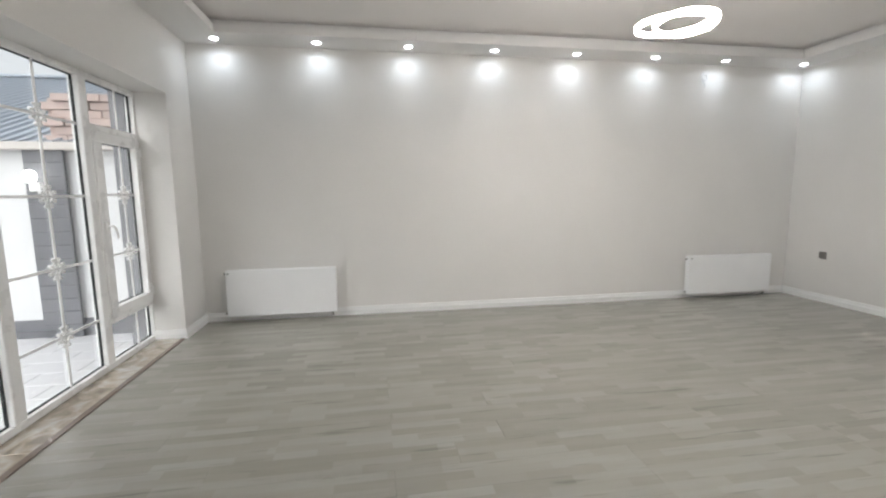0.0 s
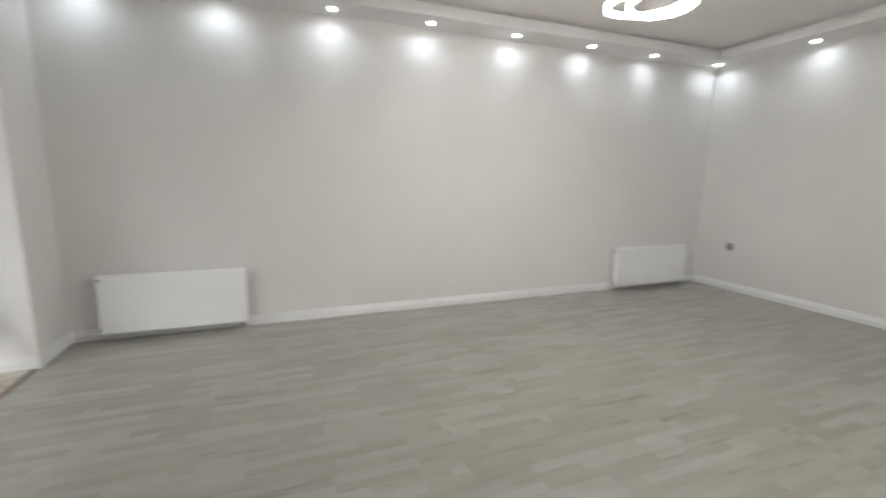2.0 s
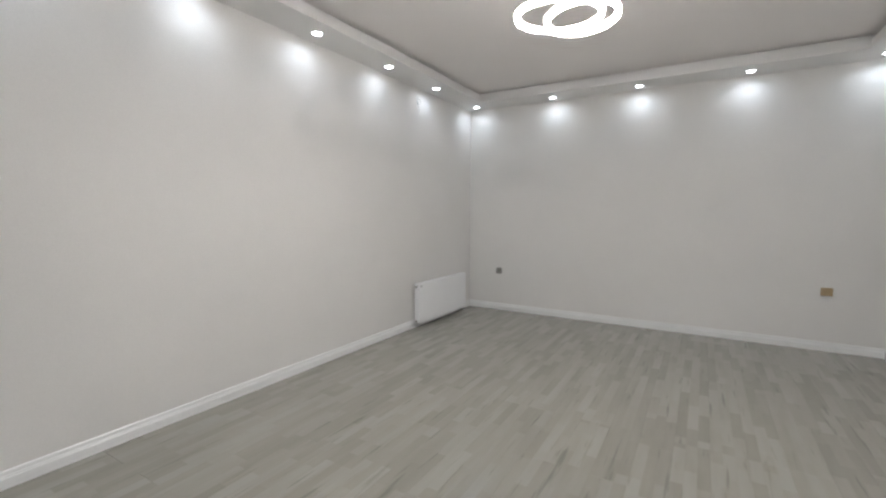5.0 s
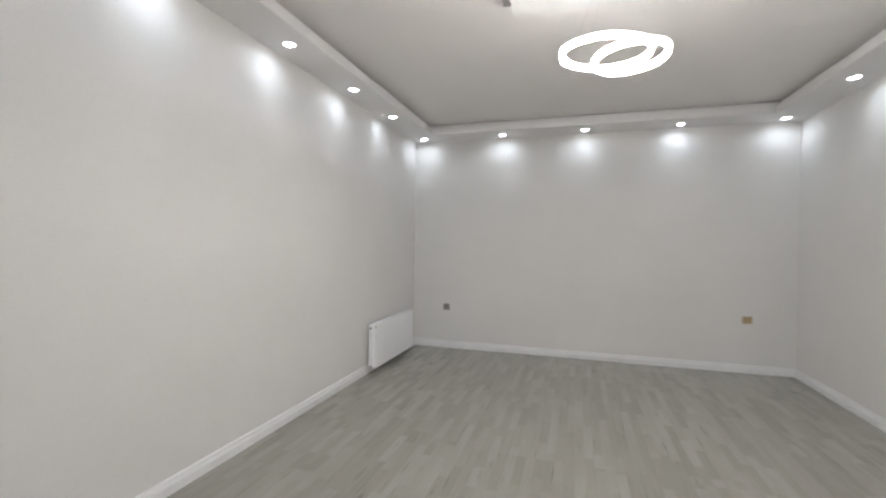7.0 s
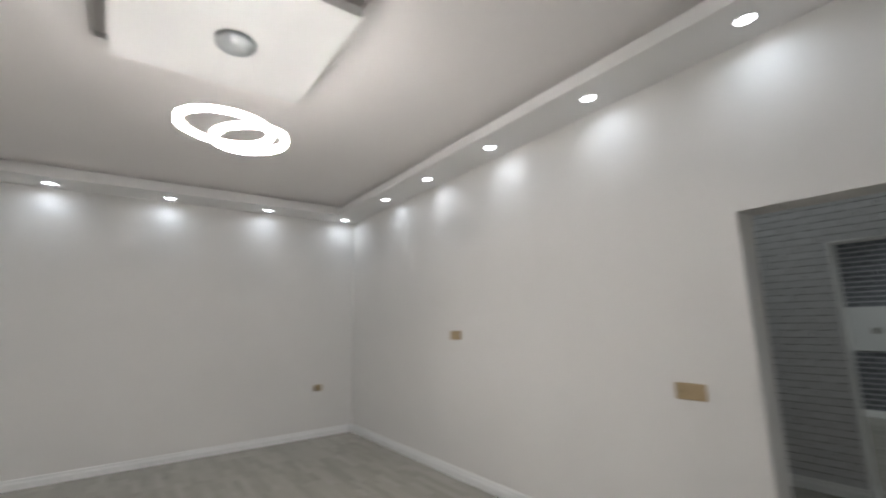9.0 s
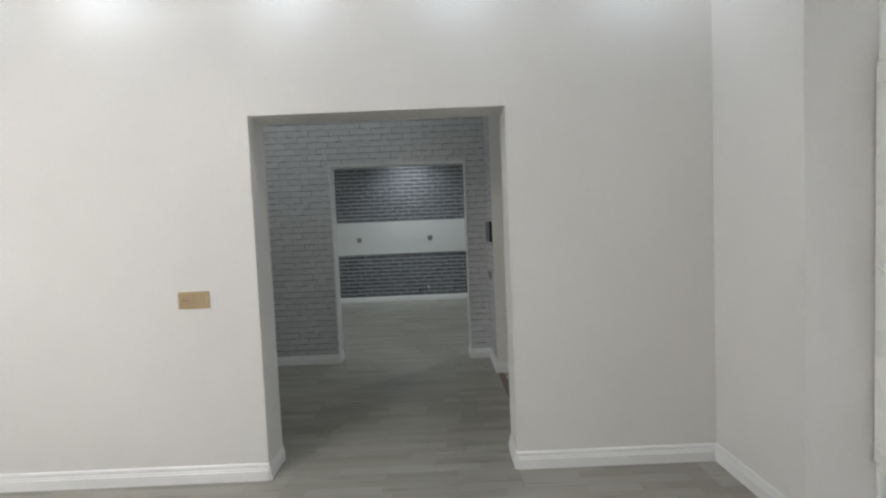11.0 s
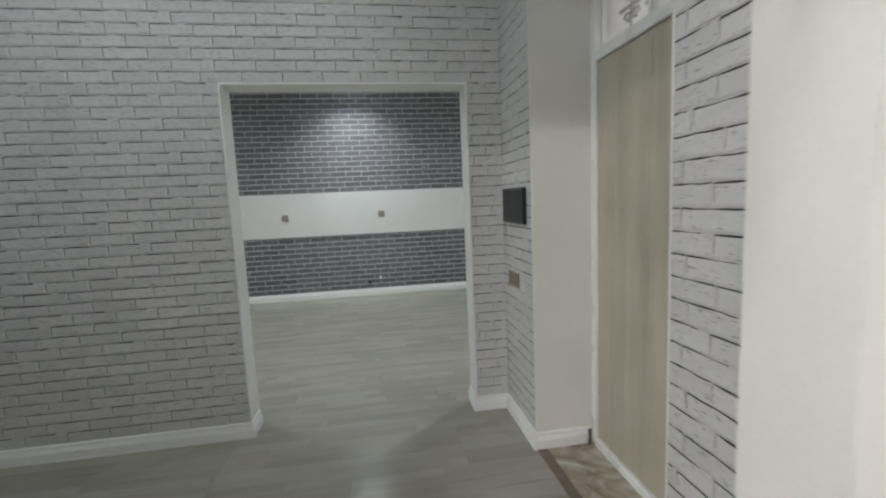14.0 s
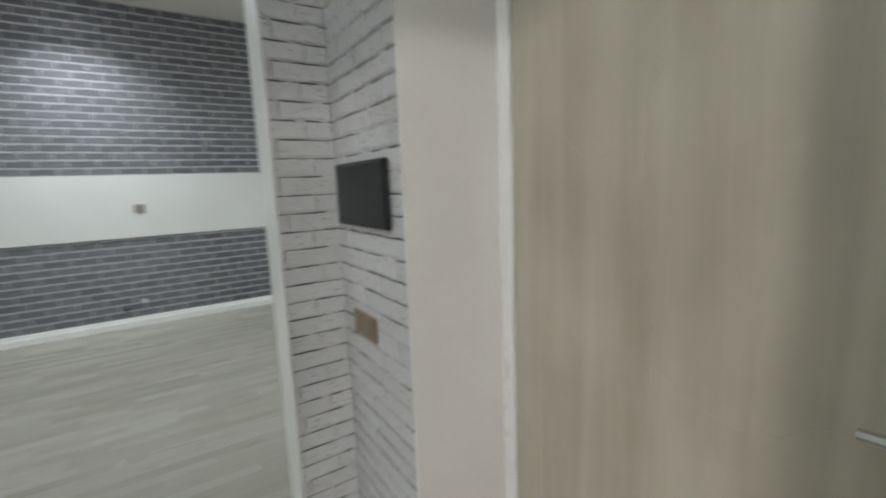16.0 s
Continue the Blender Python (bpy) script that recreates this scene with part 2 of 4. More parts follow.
nt = M_HBRICK.node_tree
b_in = nt.nodes["Principled BSDF"].inputs["Base Color"]
plain = b_in.links[0].from_socket
g_ = nt.nodes.new("ShaderNodeNewGeometry")
mp_ = nt.nodes.new("ShaderNodeMapping")
mp_.inputs["Scale"].default_value = (30, 30, 170)
sc_ = nt.nodes.new("ShaderNodeTexNoise")
sc_.inputs["Scale"].default_value, sc_.inputs["Detail"].default_value = 1.0, 2.0
th_ = nt.nodes.new("ShaderNodeMapRange")
th_.inputs["From Min"].default_value, th_.inputs["From Max"].default_value, th_.inputs["To Max"].default_value = 0.635, 0.69, 0.6
mx_ = nt.nodes.new("ShaderNodeMix")
mx_.data_type = "RGBA"
[k for k in mx_.inputs if k.name == "B" and k.type == "RGBA"][0].default_value = (0.16, 0.155, 0.15, 1)
nt.links.new(g_.outputs["Position"], mp_.inputs["Vector"]); nt.links.new(mp_.outputs[0], sc_.inputs["Vector"]); nt.links.new(sc_.outputs[0], th_.inputs["Value"])
nt.links.new(th_.outputs[0], mx_.inputs["Factor"]); nt.links.new(plain, [k for k in mx_.inputs if k.name == "A" and k.type == "RGBA"][0])
nt.links.new([k for k in mx_.outputs if k.type == "RGBA"][0], b_in)
M_INK = mat("dark_printed_line", (0.035, 0.033, 0.03), 0.7, vary=0.3, scale=40, bump=0.0)
M_HJOINT = mat("pale_joint", (0.53, 0.53, 0.535), 0.6, vary=0.15, scale=20, bump=0.05)
M_KBRICK = mat("slate_embossed_brick", (0.135, 0.138, 0.155), 0.75, vary=0.2, scale=14, fine=0.1, fine_scale=120, bump=0.22, bump_scale=50, per_object=0.16)
M_KJOINT = mat("light_grey_joint", (0.50, 0.50, 0.52), 0.75, vary=0.12, scale=20, bump=0.05)
M_BAND = mat("white_wall_panel", (0.70, 0.705, 0.70), 0.4, vary=0.03, scale=3, bump=0.01)
M_CABLE = mat("cable_sheath", (0.55, 0.54, 0.52), 0.5, bump=0.0)
M_OUTW = mat("white_render", (0.72, 0.72, 0.72), 0.8, vary=0.05, scale=1.5, fine=0.04, bump=0.1, bump_scale=40)
M_OUTD = mat("dark_stone_cladding", (0.15, 0.15, 0.165), 0.6, vary=0.12, scale=6, bump=0.1, bump_scale=30, per_object=0.06)
M_PAVE = mat("courtyard_tile", (0.52, 0.52, 0.53), 0.35, vary=0.10, scale=3, fine=0.05, bump=0.05, per_object=0.05)
M_ROOF = mat("blue_grey_sheet", (0.36, 0.40, 0.45), 0.45, metal=0.2, vary=0.06, scale=1.2, bump=0.0)
M_PINK = mat("pink_brick", (0.52, 0.41, 0.37), 0.85, vary=0.12, scale=7, bump=0.12, per_object=0.06)
M_IRON = mat("pale_painted_iron", (0.60, 0.56, 0.52), 0.45, vary=0.08, scale=20, bump=0.0)
M_GROUND = mat("grey_ground", (0.30, 0.30, 0.29), 0.9, vary=0.15, scale=0.5, bump=0.1)
M_SPOT = emit("spot_diffuser", (0.93, 0.97, 1.0), 14.0)
M_RING = emit("led_strip", (1.0, 0.95, 0.90), LAMP_GLOW)
M_OLAMP = emit("lit_wall_lamp", (1.0, 0.98, 0.92), 4.0)


# ---- helpers of this scene ----
def box(bm, x0, x1, y0, y1, z0, z1, bevel=0.0, segs=1):
    r = bmesh.ops.create_cube(bm, size=1.0)
    vs = r["verts"]
    bmesh.ops.scale(bm, verts=vs, vec=(abs(x1 - x0), abs(y1 - y0), abs(z1 - z0)))
    bmesh.ops.translate(bm, verts=vs, vec=((x0 + x1) / 2, (y0 + y1) / 2, (z0 + z1) / 2))
    if bevel:
        es = list({e for v in vs for e in v.link_edges})
        bmesh.ops.bevel(bm, geom=es, offset=bevel, segments=segs, affect="EDGES", profile=0.5)
    return bm


def tube(bm, pts, radius, sides=8):
    """A round bar along points."""
    rings = []
    pts = [Vector(p) for p in pts]
    for i, p in enumerate(pts):
        d = (pts[min(i + 1, len(pts) - 1)] - pts[max(i - 1, 0)]).normalized()
        q = d.to_track_quat("Z", "Y")
        rings.append([bm.verts.new(p + q @ Vector((radius * math.cos(2 * math.pi * k / sides), radius * math.sin(2 * math.pi * k / sides), 0))) for k in range(sides)])
    for a, b in zip(rings, rings[1:]):
        for k in range(sides):
            bm.faces.new((a[k], a[(k + 1) % sides], b[(k + 1) % sides], b[k]))
    bm.faces.new(rings[0][::-1]); bm.faces.new(rings[-1])
    return bm


def lathe(bm, profile, centre=(0, 0, 0), sides=32, axis="Z"):
    """Turn a list of (radius, height) about an axis."""
    turn = {"Z": Matrix.Identity(3), "Y": Euler((radians(-90), 0, 0)).to_matrix(), "X": Euler((0, radians(90), 0)).to_matrix()}[axis]
    rings = []
    for r, h in profile:
        rings.append([bm.verts.new(turn @ Vector((r * math.cos(2 * math.pi * k / sides), r * math.sin(2 * math.pi * k / sides), h)) + Vector(centre)) for k in range(sides)])
    for a, b in zip(rings, rings[1:]):
        for k in range(sides):
            bm.faces.new((a[k], a[(k + 1) % sides], b[(k + 1) % sides], b[k]))
    bm.faces.new(rings[0][::-1]); bm.faces.new(rings[-1])
    return bm


def ring(bm, radius, half_w, z0, z1, centre=(0, 0), segs=64):
    """A flat upright hoop."""
    vs = []
    for k in range(segs):
        c, s = math.cos(2 * math.pi * k / segs), math.sin(2 * math.pi * k / segs)
        vs.append([bm.verts.new((centre[0] + c * r, centre[1] + s * r, z)) for r, z in
                   ((radius - half_w, z0), (radius + half_w, z0), (radius + half_w, z1), (radius - half_w, z1))])
    for k in range(segs):
        a, b = vs[k], vs[(k + 1) % segs]
        for j in range(4):
            bm.faces.new((a[j], b[j], b[(j + 1) % 4], a[(j + 1) % 4]))
    return bm


def finish(name, bm, material, smooth=False):
    bmesh.ops.recalc_face_normals(bm, faces=bm.faces)
    me = bpy.data.meshes.new(name)
    bm.to_mesh(me)
    bm.free()
    me.materials.append(material)
    if smooth:
        for p in me.polygons:
            p.use_smooth = True
    return me


def part(name, bm, material, parent, label="", smooth=False):
    ob = new(name, finish(name, bm, material, smooth))
    ob.parent = parent
    return tagged(ob, label)


def single(name, bm, material, label, category, group="", kind="", smooth=False):
    return tagged(new(name, finish(name, bm, material, smooth)), label, category, group, kind)


def base(name, m, label, category, group="", kind=""):
    ob = new(name)
    ob.matrix_basis = m
    return tagged(ob, label, category, group, kind)


def boxes(rows, bevel=0.0):
    bm = bmesh.new()
    for r in rows:
        box(bm, *r, bevel=bevel)
    return bm


# ---- structure ----
def build_structure():
    T = 0.3
    S = "structure"
    single("wall_north", boxes([(XW - 0.42, XE + T, YN, YN + T, -0.2, 3.5)]), M_WALL, "cream wallpapered wall behind two white radiators", "wall", kind=S)
    single("wall_east", boxes([(XE, XE + T, YS, YN, -0.2, 3.5)]), M_WALL, "cream wallpapered end wall with two sockets", "wall", kind=S)
    # west wall with the tall window opening
    single("wall_west", boxes([(XW - 0.42, XW, WY1, YN, -0.2, 3.5), (XW - 0.42, XWS, YS, WY0, -0.2, 3.5), (XW - 0.42, XW, WY0, WY1, WZ, 3.5),
                               (XW - 0.42, XW, WY0, WY1, -0.2, -0.03)]), M_WALL, "cream wall around a floor-length window", "wall", kind=S)
    # wall between the living room and the hall, in two leaves: wallpaper and brick paper are on opposite faces
    ym = (YS + YH) / 2
    single("wall_south", boxes([(XW - 0.42, DX0, ym, YS, -0.2, 3.5), (DX1, XE + T, ym, YS, -0.2, 3.5), (DX0, DX1, ym, YS, DZ, 3.5)]),
           M_WALL, "cream wallpapered wall with a doorway and sockets", "wall", kind=S)
    single("wall_hall_north", boxes([(-2.2, DX0, YH, ym, -0.2, 3.5), (DX1, 3.3, YH, ym, -0.2, 3.5), (DX0, DX1, YH, ym, DZ, 3.5)]),
           M_PLASTER, "plain plastered hall side of the doorway wall", "wall", kind=S)
    single("trim_doorway", boxes([(DX0 - 0.003, DX0 + 0.004, YH - 0.004, YS + 0.003, 0, DZ), (DX1 - 0.004, DX1 + 0.003, YH - 0.004, YS + 0.003, 0, DZ),
                                  (DX0 + 0.004, DX1 - 0.004, YH - 0.004, YS + 0.003, DZ - 0.004, DZ + 0.003)]), M_PLASTER, "white plastered lining of the open doorway", "trim", kind=S)
    # hall
    single("wall_hall_west", boxes([(HW - 0.42, HW, HS, RY0, -0.2, 3.5), (HW - 0.42, HW, RY1, YH, -0.2, 3.5), (HW - 0.42, HW, RY0, RY1, 2.47, 3.5)]),
           M_HJOINT, "pale brick-papered hall wall with the entrance recess", "wall", kind=S)
    single("wall_hall_east", boxes([(3.0, 3.3, HS, YH, -0.2, 3.5)]), M_PLASTER, "plain pale end wall of the hall", "wall", kind=S)
    yk = HS - 0.06
    single("wall_hall_south", boxes([(-1.3, KX0, yk, HS, -0.2, 3.5), (KX1, 3.3, yk, HS, -0.2, 3.5), (KX0, KX1, yk, HS, KZ, 3.5)]),
           M_HJOINT, "pale brick-papered hall wall around the kitchen opening", "wall", kind=S)
    single("wall_kitchen_north", boxes([(-3.3, KX0, KN, yk, -0.2, 3.5), (KX1, 3.8, KN, yk, -0.2, 3.5), (KX0, KX1, KN, yk, KZ, 3.5)]),
           M_PLASTER, "plain pale kitchen side of the opening wall", "wall", kind=S)
    single("trim_kitchen_opening", boxes([(KX0 - 0.006, KX0 + 0.004, KN - 0.004, HS + 0.008, 0, KZ), (KX1 - 0.004, KX1 + 0.006, KN - 0.004, HS + 0.008, 0, KZ),
                                          (KX0 - 0.006, KX1 + 0.006, KN - 0.004, HS + 0.008, KZ - 0.004, KZ + 0.008)], 0.002), M_SKIRT, "white lining of the opening to the kitchen", "trim", kind=S)
    # entrance recess linings
    single("trim_recess", boxes([(-1.30, HW + 0.004, RY0 - 0.003, RY0 + 0.004, 0, 2.47), (-1.30, HW + 0.004, RY1 - 0.004, RY1 + 0.003, 0, 2.47),
                                 (-1.30, HW + 0.004, RY0 + 0.004, RY1 - 0.004, 2.466, 2.473)]), M_PLASTER, "cream plastered reveals of the entrance recess", "trim", kind=S)
    # kitchen
    single("wall_kitchen_south", boxes([(-3.3, 3.8, KS - T, KS, -0.2, 3.5)]), M_KJOINT, "dark brick-papered kitchen wall with a white band", "wall", kind=S)
    single("wall_kitchen_west", boxes([(-3.3, -3.0, KS, KN, -0.2, 3.5)]), M_WALL, "plain pale kitchen side wall", "wall", kind=S)
    single("wall_kitchen_east", boxes([(3.5, 3.8, KS, KN, -0.2, 3.5)]), M_WALL, "plain pale kitchen side wall", "wall", kind=S)
    # ceilings
    E_IN, W_IN, S_IN, N_IN = 5.255, XW + 0.405, 0.80, 4.73
    PX0, PX1, PY0, PY1 = 1.515, 2.545, 2.23, 3.262
    g = 0.085
    hx0, hx1, hy0, hy1 = PX0 - g, PX1 + g, PY0 - 0.042, PY1 + g
    top = CEIL + 0.035
    bm = boxes([(XWS - 0.05, hx0, YS - 0.05, YN + 0.05, CEIL, top), (hx1, XE + 0.05, YS - 0.05, YN + 0.05, CEIL, top),
                (hx0, hx1, YS - 0.05, hy0, CEIL, top), (hx0, hx1, hy1, YN + 0.05, CEIL, top), (hx0 - 0.05, hx1 + 0.05, hy0 - 0.05, hy1 + 0.05, top, top + 0.1)])
    single("ceiling", bm, M_CEIL, "flat off-white ceiling with a square central recess", "ceiling", kind="structure")
    sb = []
    lip = 0.012
    for (a, b, c, d) in ((XW, XE, N_IN, YN), (XWS, XE, YS, S_IN), (E_IN, XE, S_IN, N_IN), (XW, W_IN, S_IN, N_IN)):
        sb.append((a, b, c, d, SOFFIT, SOFFIT + lip))
    for (a, b, c, d) in ((W_IN, E_IN, N_IN, N_IN + lip), (W_IN, E_IN, S_IN - lip, S_IN), (E_IN, E_IN + lip, S_IN - lip, N_IN + lip), (W_IN - lip, W_IN, S_IN - lip, N_IN + lip)):
        sb.append((a, b, c, d, SOFFIT + lip, 3.030))
    k = 0.06
    for (a, b, c, d) in ((W_IN - k, E_IN + k, N_IN + k, YN), (W_IN - k, E_IN + k, YS, S_IN - k), (E_IN + k, XE, YS, YN), (XW, W_IN - k, YS, YN)):
        sb.append((a, b, c, d, SOFFIT + lip, CEIL))
    single("ceiling_soffit", boxes(sb), M_SOFFIT, "white dropped ceiling border with a shadow slot", "ceiling", kind="structure")
    single("ceiling_panel", boxes([(PX0, PX1, PY0, PY1, 2.962, 3.02)], 0.002), M_SOFFIT, "white square floating ceiling panel above the pendant", "ceiling panel", kind="structure")
    single("ceiling_panel_hanger", boxes([(PX0 + 0.3, PX1 - 0.3, PY0 + 0.3, PY1 - 0.3, 3.02, top)]), M_CEIL, "hidden white block that carries the ceiling panel", "ceiling", kind="structure")
    single("ceiling_hall", boxes([(-2.2, 3.3, HS - 0.05, YH + 0.05, HCEIL, HCEIL + 0.2)]), M_CEIL, "plain white hall ceiling", "ceiling", kind="structure")
    single("ceiling_kitchen", boxes([(-3.3, 3.8, KS - 0.05, KN + 0.05, HCEIL, HCEIL + 0.2)]), M_CEIL, "plain white kitchen ceiling with a recessed spot", "ceiling", kind="structure")


def skirting():
    """White two-step skirting boards, one for each straight run."""
    h = 0.095

    def run(x0, y0, x1, y1, nx, ny):
        bm = bmesh.new()
        prof = ((0.0, 0.0), (0.019, 0.0), (0.019, 0.055), (0.0155, 0.060), (0.0155, 0.066), (0.012, 0.072), (0.0115, 0.088), (0.007, h), (0.0, h))
        a = [bm.verts.new((x0 + nx * p, y0 + ny * p, z)) for p, z in prof]
        b = [bm.verts.new((x1 + nx * p, y1 + ny * p, z)) for p, z in prof]
        n = len(prof)
        for i in range(n):
            bm.faces.new((a[i], a[(i + 1) % n], b[(i + 1) % n], b[i]))
        bm.faces.new(a[::-1]); bm.faces.new(b)
        single("baseboard", bm, M_SKIRT, "white stepped skirting board along the wall", "baseboard", kind="structure")
    run(XW, YN, XE, YN, 0, -1)
    run(XE, YS, XE, YN - 0.012, -1, 0)
    run(DX1, YS, XE - 0.012, YS, 0, 1)
    run(XWS + 0.012, YS, DX0, YS, 0, 1)
    run(XW, WY1 - 0.012, XW, YN - 0.012, 1, 0)
    run(XWS, YS, XWS, WY0, 1, 0)
    run(-2.01, WY1 - 0.003, XW + 0.012, WY1 - 0.003, 0, -1)
    run(DX1, YH, DX1, YS + 0.012, -1, 0)
    run(DX0, YH, DX0, YS + 0.012, 1, 0)
    run(-1.16, RY0, HW + 0.015, RY0, 0, 1)
    run(HW, HS, HW, RY0 + 0.015, 1, 0)
    run(HW, RY1, HW, YH, 1, 0)
    run(HW + 0.012, HS, KX0 + 0.012, HS, 0, 1)
    run(KX1 - 0.012, HS, 3.0, HS, 0, 1)
    run(KX0, KN, KX0, HS + 0.015, 1, 0)
    run(KX1, KN, KX1, HS + 0.015, -1, 0)
    run(-3.0, KS, 3.5, KS, 0, 1)
    run(DX1, YH, 3.0, YH, 0, -1)


# ---- window ----
def rosette(bm, x, y, z):
    """A small cast ring with knobs where the glazing bars cross."""
    for k in range(20):
        a, b = 2 * math.pi * k / 20, 2 * math.pi * (k + 1) / 20
        tube(bm, [(x, y + 0.040 * math.cos(a), z + 0.044 * math.sin(a)), (x, y + 0.040 * math.cos(b), z + 0.044 * math.sin(b))], 0.0085, 5)
    for k in range(8):
        a = 2 * math.pi * (k + 0.5) / 8
        c, s_ = math.cos(a), math.sin(a)
        tube(bm, [(x, y + 0.045 * c, z + 0.048 * s_), (x, y + 0.060 * c, z + 0.064 * s_)], 0.007, 6)
        tube(bm, [(x, y + 0.060 * c, z + 0.064 * s_), (x, y + 0.074 * c, z + 0.080 * s_)], 0.013, 6)
    return bm


def build_window():
    w = base("window_1", pose(0, 0, 0), "tall white plastic window with decorative glazing bars", "window", kind="structure")
    x0, x1, xg = -2.085, -2.01, -2.05
    fr = 0.062
    yN, yS, zb, zt = 4.61, 1.10, -0.012, 2.36
    part("window_frame", boxes([(x0, x1, yS, yN, zb, zb + fr), (x0, x1, yS, yN, zt - fr, zt), (x0, x1, yS, yS + fr, zb + fr, zt - fr), (x0, x1, yN - fr, yN, zb + fr, zt - fr)], 0.004), M_PVC, w)
    mull = [3.835, 2.90, 1.95]
    for my in mull:
        part("mullion", boxes([(x0, x1 + 0.004, my - 0.047, my + 0.047, zb + fr, zt - fr)], 0.005), M_PVC, w)
    bays = [(3.882, 4.548, True), (2.947, 3.788, False), (1.997, 2.853, False), (1.162, 1.903, True)]

    def pane(a, b, c, d):
        part("pane", boxes([(xg - 0.012, xg - 0.006, a, b, c, d)]), M_GLASS, w).visible_shadow = False
        g = 0.006
        part("gasket", boxes([(xg - 0.014, xg + 0.006, a, b, c, c + g), (xg - 0.014, xg + 0.006, a, b, d - g, d), (xg - 0.014, xg + 0.006, a, a + g, c + g, d - g), (xg - 0.014, xg + 0.006, b - g, b, c + g, d - g)]), M_GASKET, w, "black rubber glazing gasket")

    def bars(a, b, c, d, zs, y, knob=True):
        bm = bmesh.new()
        xb = xg + 0.004
        box(bm, xb - 0.004, xb + 0.004, y - 0.009, y + 0.009, c, d)
        for z in zs:
            box(bm, xb - 0.0045, xb + 0.0045, a, b, z - 0.009, z + 0.009)
            if knob:
                rosette(bm, xb, y, z)
        part("glazing_bars", bm, M_PVC, w, "white glazing bars with cast rosettes")
    lo, hi = zb + fr, zt - fr
    for a, b, sash in bays:
        mid = (a + b) / 2
        if not sash:
            pane(a, b, lo, hi)
            bars(a, b, lo, hi, (0.425, 0.907, 1.405, 1.945), mid + 0.035)
            continue
        part("transom", boxes([(x0, x1, a, b, 1.90, 1.965)], 0.004), M_PVC, w)
        part("transom", boxes([(x0, x1, a, b, 0.36, 0.42)], 0.004), M_PVC, w)
        pane(a, b, 1.965, hi); pane(a, b, lo, 0.36)
        bars(a, b, 1.965, hi, (), mid + 0.11, False); bars(a, b, lo, 0.36, (), mid + 0.11, False)
        sf, xs0, xs1 = 0.085, x0 + 0.012, x1 + 0.018
        c, d = 0.405, 1.915
        a2, b2 = a - 0.005, b + 0.005
        sash_ob = part("sash", boxes([(xs0, xs1, a2, b2, c, c + sf), (xs0, xs1, a2, b2, d - sf, d), (xs0, xs1, a2, a2 + sf + 0.02, c + sf, d - sf), (xs0, xs1, b2 - 0.07, b2, c + sf, d - sf)], 0.005), M_PVC, w)
        pane(a2 + sf + 0.02, b2 - 0.07, c + sf, d - sf)
        bars(a2 + sf + 0.02, b2 - 0.07, c + sf, d - sf, (0.909, 1.411), mid + 0.11)
        bm = bmesh.new()
        hy = a2 + 0.055
        box(bm, xs1, xs1 + 0.012, hy - 0.014, hy + 0.014, 1.13, 1.20, 0.004)
        tube(bm, [(xs1 + 0.01, hy, 1.165), (xs1 + 0.04, hy, 1.165)], 0.009)
        tube(bm, [(xs1 + 0.04, hy - 0.004, 1.17), (xs1 + 0.043, hy + 0.03, 1.15), (xs1 + 0.043, hy + 0.055, 1.10), (xs1 + 0.04, hy + 0.062, 1.06)], 0.009)
        part("window_handle", bm, M_PVC, sash_ob, "white lever handle")
        for hz in (0.5, 1.8):
            part("hinge", boxes([(xs1 - 0.005, xs1 + 0.012, b2 - 0.006, b2 + 0.012, hz - 0.04, hz + 0.04)], 0.003), M_PVC, sash_ob)
    # inner reveals and the polished stone at floor level
    single("trim_window_reveal", boxes([(-2.01, XW + 0.003, WY1 - 0.003, WY1 + 0.004, 0.0, WZ), (-2.01, XW + 0.003, WY0 - 0.004, WY0 + 0.003, 0.0, WZ),
                                        (-2.01, XW + 0.003, WY0 + 0.003, WY1 - 0.003, WZ - 0.003, WZ + 0.004)]), M_PLASTER, "white plastered reveals of the tall window", "trim", kind="structure")
    sill = base("window_sill", pose(0, 0, 0), "polished brown marble sill at floor level", "window sill", kind="structure")
    ys = [WY0, 1.85, 2.62, 3.46, WY1]
    for a, b in zip(ys, ys[1:]):
        part("marble_slab", boxes([(-2.01, XW - 0.045, a + 0.001, b - 0.001, -0.03, 0.004)], 0.001), M_MARBLE, sill)
    part("edge_strip", boxes([(XW - 0.044, XW, WY0, WY1, -0.03, 0.006)], 0.001), M_STRIP, sill, "dark polished stone edge strip")


